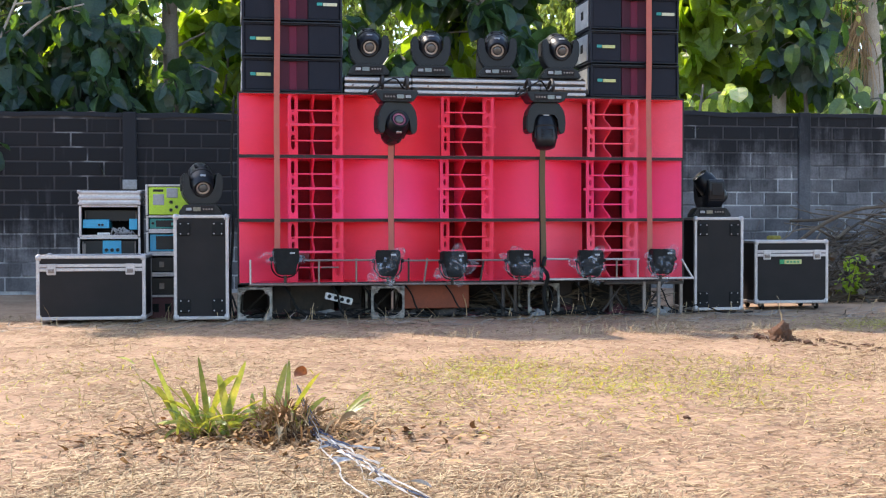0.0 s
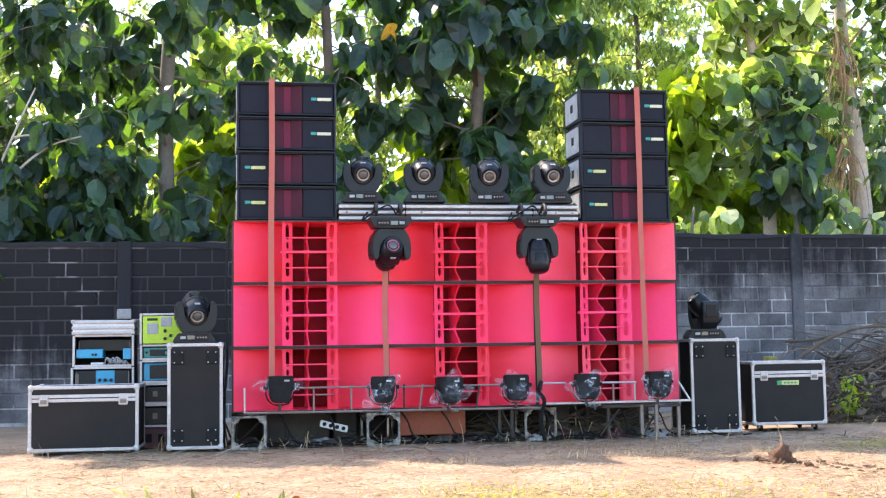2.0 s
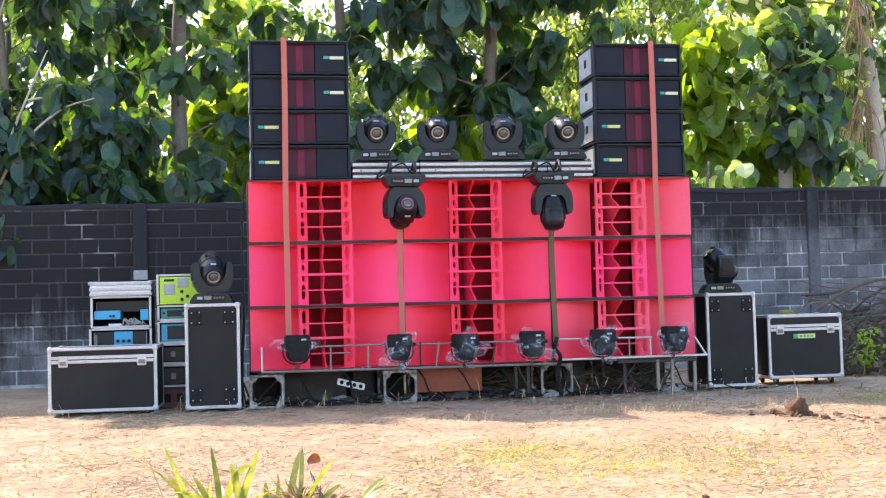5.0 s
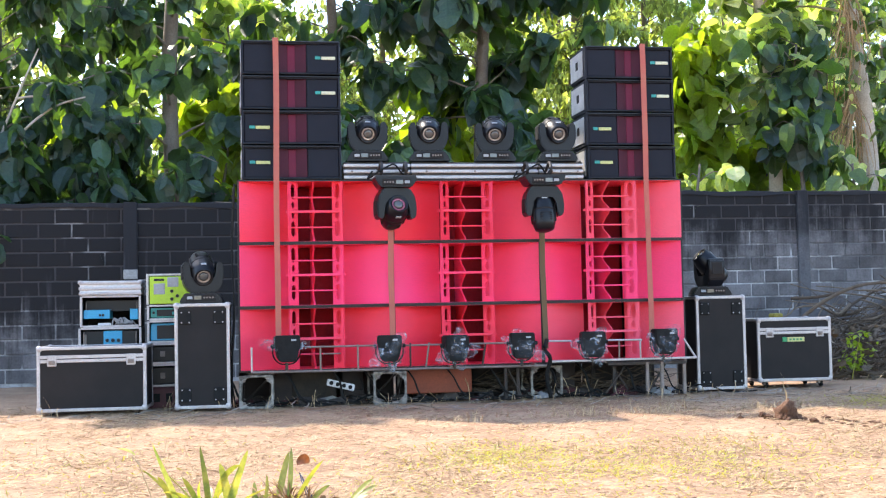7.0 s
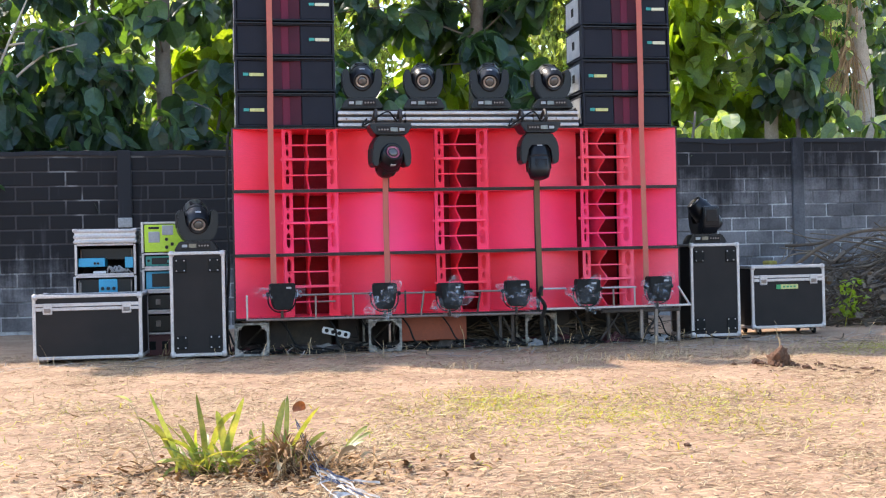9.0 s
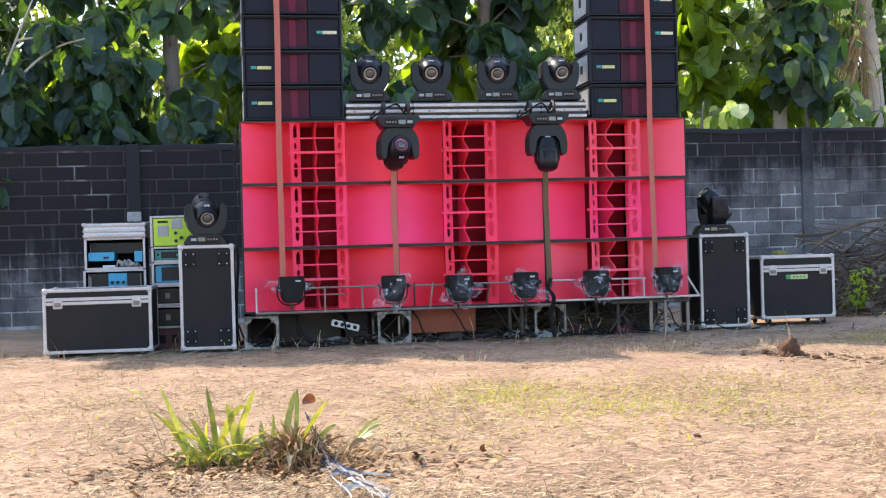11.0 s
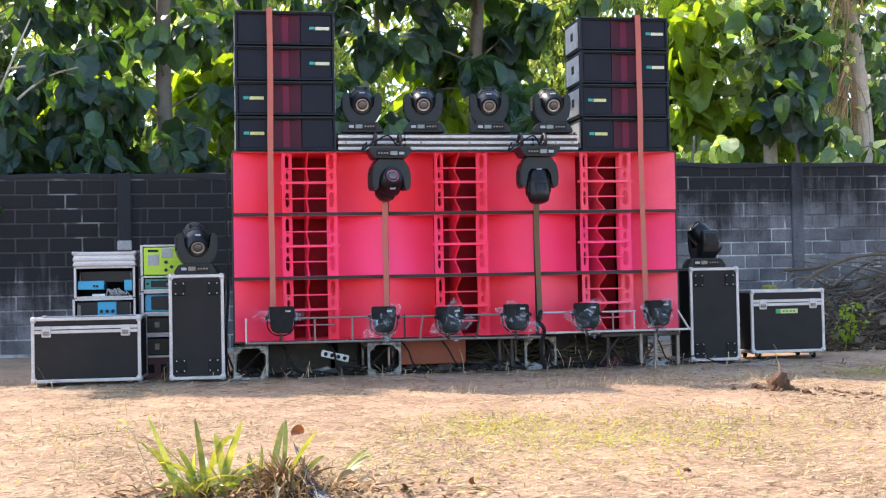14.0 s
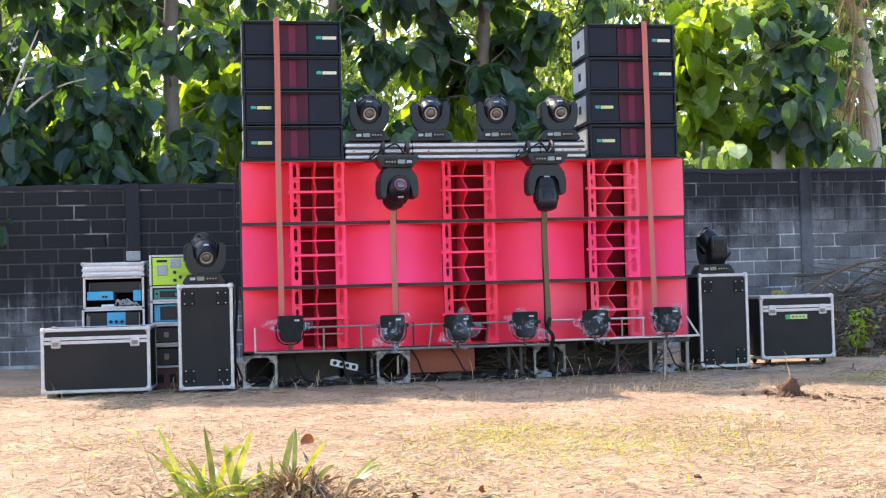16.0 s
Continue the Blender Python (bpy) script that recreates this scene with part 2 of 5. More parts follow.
BARK_PALE = material("pale_bark", (0.50, 0.42, 0.34), 0.9, second=(0.28, 0.22, 0.17), scale=5, fine=50, bump=0.6, bump_scale=40)
VINE = material("dry_vine", (0.42, 0.27, 0.14), 0.85, second=(0.28, 0.17, 0.09), scale=8, bump=0, island=0.35)
STICK = material("weathered_stick", (0.145, 0.105, 0.072), 0.9, second=(0.055, 0.040, 0.029), scale=10, fine=60, bump=0.5, ob_random=0.4)


# ---- building helpers ----
def box(bm, x0, x1, y0, y1, z0, z1, bevel=0.0, seg=1):
    r = bmesh.ops.create_cube(bm, size=1, matrix=Matrix.LocRotScale(((x0 + x1) / 2, (y0 + y1) / 2, (z0 + z1) / 2), None, (x1 - x0, y1 - y0, z1 - z0)))
    if bevel:
        edges = list({e for v in r["verts"] for e in v.link_edges})
        bmesh.ops.bevel(bm, geom=edges, offset=bevel, segments=seg, affect="EDGES", profile=0.6)
    return bm


def rod(bm, a, b, r0, r1=None, seg=8):
    a, b = Vector(a), Vector(b)
    d = b - a
    m = Matrix.Translation((a + b) / 2) @ d.to_track_quat("Z", "Y").to_matrix().to_4x4()
    bmesh.ops.create_cone(bm, cap_ends=True, segments=seg, radius1=r0, radius2=r0 if r1 is None else r1, depth=d.length, matrix=m)
    return bm


def lathe(bm, profile, m=Matrix.Identity(4), seg=20):
    """A turned body: (radius, height) along local z."""
    rings = [[bm.verts.new(m @ Vector((r * math.cos(2 * math.pi * i / seg), r * math.sin(2 * math.pi * i / seg), z))) for i in range(seg)] for r, z in profile]
    for lo, hi in zip(rings, rings[1:]):
        for i in range(seg):
            bm.faces.new((lo[i], lo[(i + 1) % seg], hi[(i + 1) % seg], hi[i]))
    bm.faces.new(rings[0][::-1])
    bm.faces.new(rings[-1])
    return bm


def prism(bm, outline, depth, m=Matrix.Identity(4)):
    """An outline in local x, z pushed back along y by depth."""
    f = [bm.verts.new(m @ Vector((x, 0, z))) for x, z in outline]
    b = [bm.verts.new(m @ Vector((x, depth, z))) for x, z in outline]
    n = len(outline)
    bm.faces.new(f)
    bm.faces.new(b[::-1])
    for i in range(n):
        bm.faces.new((f[(i + 1) % n], f[i], b[i], b[(i + 1) % n]))
    return bm


def tube(bm, pts, r, seg=6, r_end=None):
    pts = [Vector(p) for p in pts]
    rings = []
    for i, p in enumerate(pts):
        d = (pts[min(i + 1, len(pts) - 1)] - pts[max(i - 1, 0)]).normalized()
        side = d.cross(Vector((0.13, 0.21, 0.97))).normalized()
        up = side.cross(d)
        k = r if r_end is None else r + (r_end - r) * i / (len(pts) - 1)
        rings.append([bm.verts.new(p + (side * math.cos(2 * math.pi * j / seg) + up * math.sin(2 * math.pi * j / seg)) * k) for j in range(seg)])
    for lo, hi in zip(rings, rings[1:]):
        for j in range(seg):
            bm.faces.new((lo[j], lo[(j + 1) % seg], hi[(j + 1) % seg], hi[j]))
    bm.faces.new(rings[0][::-1])
    bm.faces.new(rings[-1])
    return bm


def smooth_path(pts, n=6):
    """Points of a smooth line through pts."""
    pts = [Vector(p) for p in pts]
    out = []
    for i in range(len(pts) - 1):
        p0, p1, p2, p3 = pts[max(i - 1, 0)], pts[i], pts[i + 1], pts[min(i + 2, len(pts) - 1)]
        for k in range(n):
            t = k / n
            out.append(0.5 * (2 * p1 + (p2 - p0) * t + (2 * p0 - 5 * p1 + 4 * p2 - p3) * t * t + (3 * p1 - p0 - 3 * p2 + p3) * t ** 3))
    return out + [pts[-1]]


def finish(bm, name, smooth=False):
    me = bpy.data.meshes.new(name)
    bmesh.ops.recalc_face_normals(bm, faces=bm.faces)
    bm.to_mesh(me)
    bm.free()
    if smooth:
        me.polygons.foreach_set("use_smooth", [True] * len(me.polygons))
    return me


def part(name, bm, mat, parent, label="", smooth=False, m=None):
    """One mesh object under a thing or a part; bm may be a ready mesh."""
    me = bm if isinstance(bm, bpy.types.Mesh) else finish(bm, name, smooth)
    if not me.materials:
        me.materials.append(mat)
    ob = new(name, me)
    ob.parent = parent
    if m is not None:
        ob.matrix_local = m
    return tagged(ob, label)


def thing(name, label, category, m=Matrix.Identity(4), group="", kind=""):
    ob = new(name)
    ob.empty_display_size = 0.1
    ob.matrix_world = m
    return tagged(ob, label, category, group, kind)


def solid(name, bm, mat, label, category, m=Matrix.Identity(4), group="", kind="", smooth=False):
    me = bm if isinstance(bm, bpy.types.Mesh) else finish(bm, name, smooth)
    me.materials.append(mat)
    ob = new(name, me)
    ob.matrix_world = m
    return tagged(ob, label, category, group, kind)


def B():
    return bmesh.new()


def mesh_arrays(name, verts, faces):
    me = bpy.data.meshes.new(name)
    me.from_pydata(verts, [], faces)
    return me


# the stack's own frame: u along its front, v away from the viewer, z up
YAW = 9.8
ST = pose(-1.645, 9.748, 0, 0, 0, YAW)


def at(u, v, z, rz=0.0, rx=0.0, ry=0.0):
    return ST @ pose(u, v, z, rx, ry, rz)


rng = random.Random(7)

# ---- ground ----
def axis(lo, hi, step, far):
    mid = list(np.arange(lo, hi + 1e-6, step))
    out, s, a = [], step, lo
    while a > -far:
        s *= 1.35
        a -= s
        out.append(a)
    res = out[::-1] + mid
    s, a = step, hi
    while a < far:
        s *= 1.35
        a += s
        res.append(a)
    return res


def ground_z(x, y):
    z = 0.022 * noise.noise((x * 0.9, y * 0.9, 3.1)) + 0.010 * noise.noise((x * 3.3, y * 3.3, 7.7)) + 0.005 * noise.noise((x * 11, y * 11, 1.2))
    d = math.hypot(x - 0.3, y - 10.6)
    return z * min(1.0, 0.35 + max(0.0, (d - 2.5)) * 0.3) - 0.004


gx, gy = axis(-5.0, 6.5, 0.06, 600), axis(2.4, 12.0, 0.06, 600)
gverts = [(x, y, ground_z(x, y) if -30 < x < 30 and -20 < y < 40 else 0.0) for y in gy for x in gx]
nx = len(gx)
gfaces = [(j * nx + i, j * nx + i + 1, (j + 1) * nx + i + 1, (j + 1) * nx + i) for j in range(len(gy) - 1) for i in range(nx - 1)]
gme = mesh_arrays("ground", gverts, gfaces)
gme.polygons.foreach_set("use_smooth", [True] * len(gme.polygons))
ground = solid("ground", gme, SOIL, "dry sandy soil of an open yard strewn with straw", "ground", kind="structure")

# ---- boundary wall of concrete blocks ----
WALL = ST @ pose(0, 4.1, 0)
U0, U1 = -16.0, 24.0
COURSE, LONG, JOINT = 0.16, 0.355, 0.016
PILLARS = [-1.165 + 2.68 * k for k in range(-5, 9)]
wall = solid("wall_north", box(box(B(), U0, 1.5, 0.011, 0.12, -0.1, 1.99), 1.5, U1, 0.011, 0.12, -0.1, 2.10), MORTAR, "grey concrete block boundary wall, blackened along the top", "wall", WALL, kind="structure")

def coping(u0, u1, z, thick):
    """A hand-laid mortar bead along the top, uneven in height and face."""
    V, F = [], []
    n = int((u1 - u0) / 0.09)
    for i in range(n + 1):
        u = u0 + (u1 - u0) * i / n
        a, b, c = (noise.noise((u * 2.3, z, k * 3.7)) for k in range(3))
        top = z + thick + 0.022 * a + 0.010 * noise.noise((u * 8.0, z, 9.0))
        V += [(u, -0.010 + 0.012 * b, z - 0.028 + 0.035 * c), (u, -0.004 + 0.010 * b, top - 0.008), (u, 0.02, top), (u, 0.13, top - 0.006), (u, 0.13, z - 0.01)]
    for i in range(n):
        for k in range(5):
            F.append((5 * i + k, 5 * i + (k + 1) % 5, 5 * i + 5 + (k + 1) % 5, 5 * i + 5 + k))
    F += [(4, 3, 2, 1, 0), tuple(5 * n + k for k in range(5))]
    part("coping", mesh_arrays("coping", V, F), PILLAR, wall, "rough uneven mortar coping")


coping(U0, 1.5, 1.992, 0.034)
coping(1.5, U1, 2.102, 0.024)
part("mortar_patch", box(B(), -1.165 - 0.078, -1.165 + 0.078, -0.044, 0.0, 1.165, 1.275, 0.012, 2), material("fresh_mortar", (0.36, 0.35, 0.34), 0.9, second=(0.22, 0.215, 0.21), scale=18), wall, "pale mortar patch on a pillar")
for k, u in enumerate(PILLARS):
    part("pillar", box(B(), u - 0.075, u + 0.075, -0.035, 0.14, -0.1, 2.03 if u < 1.5 else 2.13, 0.01), PILLAR, wall, "plain concrete pillar")
block_meshes = {}


def block_mesh(w, k):
    key = (round(w, 3), k)
    if key not in block_meshes:
        r = random.Random(k + 17)
        bm = box(B(), JOINT / 2, w - JOINT / 2, 0.004, 0.06, JOINT / 2, COURSE - JOINT / 2, 0.006)
        for v in bm.verts:
            v.co += Vector((r.uniform(-1, 1) * 0.002, r.uniform(-1, 1) * 0.0025, r.uniform(-1, 1) * 0.002))
        me = finish(bm, "block")
        me.materials.append(BLOCK)
        block_meshes[key] = me
    return block_meshes[key]


V, F = [], []
wr = random.Random(3)
for row in range(13):
    z = row * COURSE + 0.035
    for u in np.arange(U0 + (row % 2) * LONG / 2, U1 - LONG, LONG):
        if row == 12 and u < 1.5:
            continue
        if (-3.2 < u < 0.3 or 4.6 < u < 8.6) and z > 0.1:
            part("block", block_mesh(LONG, wr.randrange(5)), None, wall, m=pose(u, 0, z))
        else:
            n = len(V)
            x0, x1, z0, z1 = u + JOINT / 2, u + LONG - JOINT / 2, z + JOINT / 2, z + COURSE - JOINT / 2
            V += [(x0, 0.004, z0), (x1, 0.004, z0), (x1, 0.004, z1), (x0, 0.004, z1), (x0, 0.06, z0), (x1, 0.06, z0), (x1, 0.06, z1), (x0, 0.06, z1)]
            F += [(n, n + 1, n + 2, n + 3), (n + 1, n + 5, n + 6, n + 2), (n + 4, n, n + 3, n + 7), (n + 3, n + 2, n + 6, n + 7), (n + 4, n + 5, n + 1, n)]
tagged(part("block_field", mesh_arrays("block_field", V, F), BLOCK, wall), kind="stuff")

# ---- the horn speaker stack ----
BOX_W, BOX_H, BOX_D, BASE_Z = 1.25, 0.5154, 0.82, 0.293


def slotted_board(w, h, t, holes):
    """A plank in x, z with rounded slots cut through, t thick along y."""
    bm = B()
    zs = [0.0]
    for zc, hw, hh in holes:
        zs += [zc - hh, zc + hh]
    zs.append(h)
    cx = w / 2
    for i in range(0, len(zs), 2):
        box(bm, 0, w, 0, t, zs[i], zs[i + 1])
    for zc, hw, hh in holes:
        n = 7
        arc = [(hw * math.sin(math.pi / 2 * k / n), hh - hw * 1.3 + hw * 1.3 * math.cos(math.pi / 2 * k / n)) for k in range(n + 1)]
        curve = [(x, z) for x, z in arc] + [(x, -z) for x, z in arc[::-1]]
        right = [(cx + x, zc + z) for x, z in curve] + [(w, zc - hh), (w, zc + hh)]
        left = [(cx - x, zc + z) for x, z in curve] + [(0, zc - hh), (0, zc + hh)]
        prism(bm, right, t)
        prism(bm, left, t)
    return bm


def horn_box(m, paint):
    s = thing("horn_speaker", "large bright red horn bass cabinet with black plywood edges", "loudspeaker", m, "horn speakers in the stack")
    t = 0.013
    H, W, D = BOX_H, BOX_W, BOX_D
    shell = B()
    box(shell, 0, W, 0.0, D, 0.001, t)
    box(shell, 0, W, 0.0, D, H - t, H - 0.001)
    box(shell, 0.001, t, 0.0, D, t, H - t)
    box(shell, W - t, W - 0.001, 0.0, D, t, H - t)
    box(shell, t, W - t, D - t, D, t, H - t)
    part("cabinet", shell, PLY, s, "black plywood shell")
    part("liner", box(B(), t, W - t, 0.004, 0.50, t, t + 0.002), paint, s, "red painted inner face")
    part("liner", box(B(), t, W - t, 0.004, 0.50, H - t - 0.002, H - t), paint, s, "red painted inner face")
    for name, x0, x1 in (("horn_wall", t, 0.44), ("horn_wall", W - t, W - 0.44)):
        bm = B()
        a, b = Vector((x0, 0.004, 0)), Vector((x1, 0.30, 0))
        side = Vector((0, 0.016, 0))
        vs = [bm.verts.new(p + Vector((0, 0, z))) for z in (t + 0.003, H - t - 0.003) for p in (a, b, b + side, a + side)]
        for f in ((0, 1, 5, 4), (1, 2, 6, 5), (2, 3, 7, 6), (3, 0, 4, 7), (0, 3, 2, 1), (4, 5, 6, 7)):
            bm.faces.new([vs[i] for i in f])
        part(name, bm, paint, s, "slanted red horn panel")
    holes = [(0.105, 0.026, 0.062), (0.215, 0.020, 0.028), (0.300, 0.020, 0.028), (0.410, 0.026, 0.062)]
    h = H - 2 * t
    part("brace_board", slotted_board(0.105, h, 0.014, holes), paint, s, "red plank with oval slots", m=pose(0.408, 0.012, t, rz=42))
    part("brace_board", slotted_board(0.105, h, 0.014, holes), paint, s, "red plank with oval slots", m=pose(0.842 - 0.105 * math.cos(radians(42)), 0.012 + 0.105 * math.sin(radians(42)), t, rz=-42))
    # darker than the panels: the mouth's inner shade is in its colour
    part("inner_baffle", box(B(), 0.40, 0.85, 0.50, 0.515, t, H - t), RED_MOUTH_SHADE, s, "board deep in the mouth, its shade put into dark red")
    # the wavy splitter in the mouth
    outline = [(0.60, t), (0.60, H - t)]
    n = 32
    for k in range(n + 1):
        z = H - t - (H - 2 * t) * k / n
        outline.append((0.03 + 0.21 * (0.5 - 0.5 * math.cos(4 * math.pi * (z - t) / (H - 2 * t))) ** 0.8, z))
    part("splitter", prism(B(), outline[::-1], 0.015, pose(0.62, 0, 0, rz=90)), paint, s, "red wavy-edged splitter board")
    for z, r, x0, x1, y in ((0.27, 0.006, 0.43, 0.80, 0.06), (0.5, 0.010, 0.385, 0.865, 0.025), (0.745, 0.006, 0.43, 0.80, 0.06)):
        part("batten", box(B(), x0, x1, y, y + 0.03, H * (1 - z) - r, H * (1 - z) + r, 0.002), paint, s)
    return s


horns = {}
for row in range(3):
    for col in range(3):
        dx = (0.0, 0.0, 0.004)[row] + 0.003 * math.sin(3 * row + col)
        m = at(col * BOX_W + dx, 0.006 * math.sin(5 * row + 2 * col), BASE_Z + row * BOX_H)
        # middle row pinker, end column paler above and below it
        paint = RED_PINK if row == 1 else RED_PALER if col == 2 else RED
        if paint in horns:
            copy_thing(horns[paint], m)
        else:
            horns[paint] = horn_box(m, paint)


# ---- line array boxes ----
def array_box(flip):
    label = "black line array loudspeaker with maroon centre grille, stacked high"
    s = thing("line_array_speaker", label, "loudspeaker", group="line array speakers")
    W, D, H = 0.805, 0.48, 0.285
    bm = B()
    outline = [(0.0, 0.0), (0.48, 0.018), (0.48, H - 0.018), (0.0, H - 0.004)]
    prism(bm, outline, 0.016, pose(0.018, 0, 0, rz=90))
    prism(bm, outline, 0.016, pose(W - 0.002, 0, 0, rz=90))
    box(bm, 0.018, W - 0.018, 0.0, D, H - 0.030, H - 0.014)
    box(bm, 0.018, W - 0.018, 0.0, D, 0.004, 0.020)
    box(bm, 0.018, W - 0.018, D - 0.03, D, 0.02, H - 0.02)
    part("cabinet", bm, CABINET, s)
    part("front_lip", box(B(), 0.012, W - 0.012, -0.012, 0.02, H - 0.022, H - 0.006, 0.004), BLACK, s)
    part("front_lip", box(B(), 0.012, W - 0.012, -0.012, 0.02, 0.002, 0.014, 0.004), BLACK, s)
    part("grille", box(B(), 0.02, 0.28, 0.012, 0.03, 0.02, H - 0.03, 0.006), GRILLE, s)
    part("grille", box(B(), 0.53, W - 0.02, 0.012, 0.03, 0.02, H - 0.03, 0.006), GRILLE, s)
    vee = [(0.285, 0.016), (0.395, 0.05), (0.415, 0.05), (0.525, 0.016), (0.525, 0.034), (0.415, 0.068), (0.395, 0.068), (0.285, 0.034)]
    bm = B()
    lo = [bm.verts.new((x, y, 0.02)) for x, y in vee]
    hi = [bm.verts.new((x, y, H - 0.03)) for x, y in vee]
    for i in range(8):
        bm.faces.new((lo[i], lo[(i + 1) % 8], hi[(i + 1) % 8], hi[i]))
    bm.faces.new(lo[::-1])
    bm.faces.new(hi)
    g = part("centre_grille", bm, MAROON_DARK, s, "dark maroon slanted centre grille")
    part("centre_strip", box(B(), 0.375, 0.437, 0.040, 0.056, 0.022, H - 0.032, 0.004), MAROON, g, "bright maroon strip")
    x, z = (0.062, 0.128) if flip else (0.60, 0.128)
    b = part("badge", box(B(), x + 0.05, x + 0.165, 0.004, 0.012, z, z + 0.026, 0.002), BADGE_Y if flip else BADGE, s, "pale yellow name badge")
    part("emblem", box(B(), x, x + 0.045, 0.005, 0.012, z + 0.002, z + 0.028, 0.004), TEAL, b, "small teal emblem")
    p = part("side_plate", box(B(), -0.006, 0.0015, 0.07, 0.44, 0.03, H - 0.035, 0.002), GREY_SIDE, s, "scuffed grey side plate")
    part("slot", box(B(), -0.008, -0.004, 0.20, 0.27, 0.11, 0.18), RUBBER, p, "dark fixing slot")
    part("side_plate", box(B(), W - 0.0015, W + 0.006, 0.07, 0.44, 0.03, H - 0.035, 0.002), GREY_SIDE, s, "scuffed grey side plate")
    return s


made = {}
for side, u0 in ((0, 0.043), (1, 2.935)):
    for k in range(4):
        flip = k < 2
        m = at(u0 + 0.004 * math.sin(3 * k + side), 0.02, BASE_Z + 3 * BOX_H + 0.003 + k * 0.286, rz=(0.3, -0.2)[k % 2])
        if side:
            m = m @ Matrix.Diagonal((0.968, 1, 1, 1))
        key = flip
        if key in made:
            copy_thing(made[key], m)
        else:
            made[key] = array_box(flip)
            made[key].matrix_world = m


# ---- straps ----
def strap(name, label, u, z_top, z_bot, v, mat, w=0.046, lean=0.0, top_fold=0.0):
    bm = B()
    n = 40
    rows = []
    for k in range(n + 1):
        f = k / n
        z = z_top + (z_bot - z_top) * f
        x = u + lean * f + 0.003 * math.sin(9 * f)
        y = v + 0.003 * math.sin(23 * f + u)
        tw = 0.12 * math.sin(7 * f + u)
        rows.append([bm.verts.new((x + sx * w / 2 * math.cos(tw), y + sx * w / 2 * math.sin(tw) + dy, z)) for sx in (-1, 1) for dy in (0, 0.003)])
    if top_fold:
        rows.insert(0, [bm.verts.new((u + sx * w / 2, v + top_fold, z_top + dz)) for sx in (-1, 1) for dz in (0, 0.003)][::1])
    for a, b in zip(rows, rows[1:]):
        for i, j in ((0, 2), (2, 3), (3, 1), (1, 0)):
            bm.faces.new((a[i], a[j], b[j], b[i]))
    return solid(name, bm, mat, label, "strap", ST, "straps over the stack")


strap("ratchet_strap", "faded red ratchet strap over the line array and horn boxes", 0.322, 2.993, 0.42, -0.035, STRAP, lean=-0.012, top_fold=0.45)
strap("ratchet_strap", "faded red ratchet strap over the line array and horn boxes", 3.425, 2.993, 0.42, -0.035, STRAP, lean=0.012, top_fold=0.45)
strap("ratchet_strap", "faded brown strap hanging down the horn boxes", 1.236, 1.86, 0.42, -0.03, STRAP, lean=-0.004)
strap("ratchet_strap", "olive brown strap hanging down the horn boxes", 2.502, 1.86, 0.42, -0.03, STRAP_OLIVE, lean=0.012)


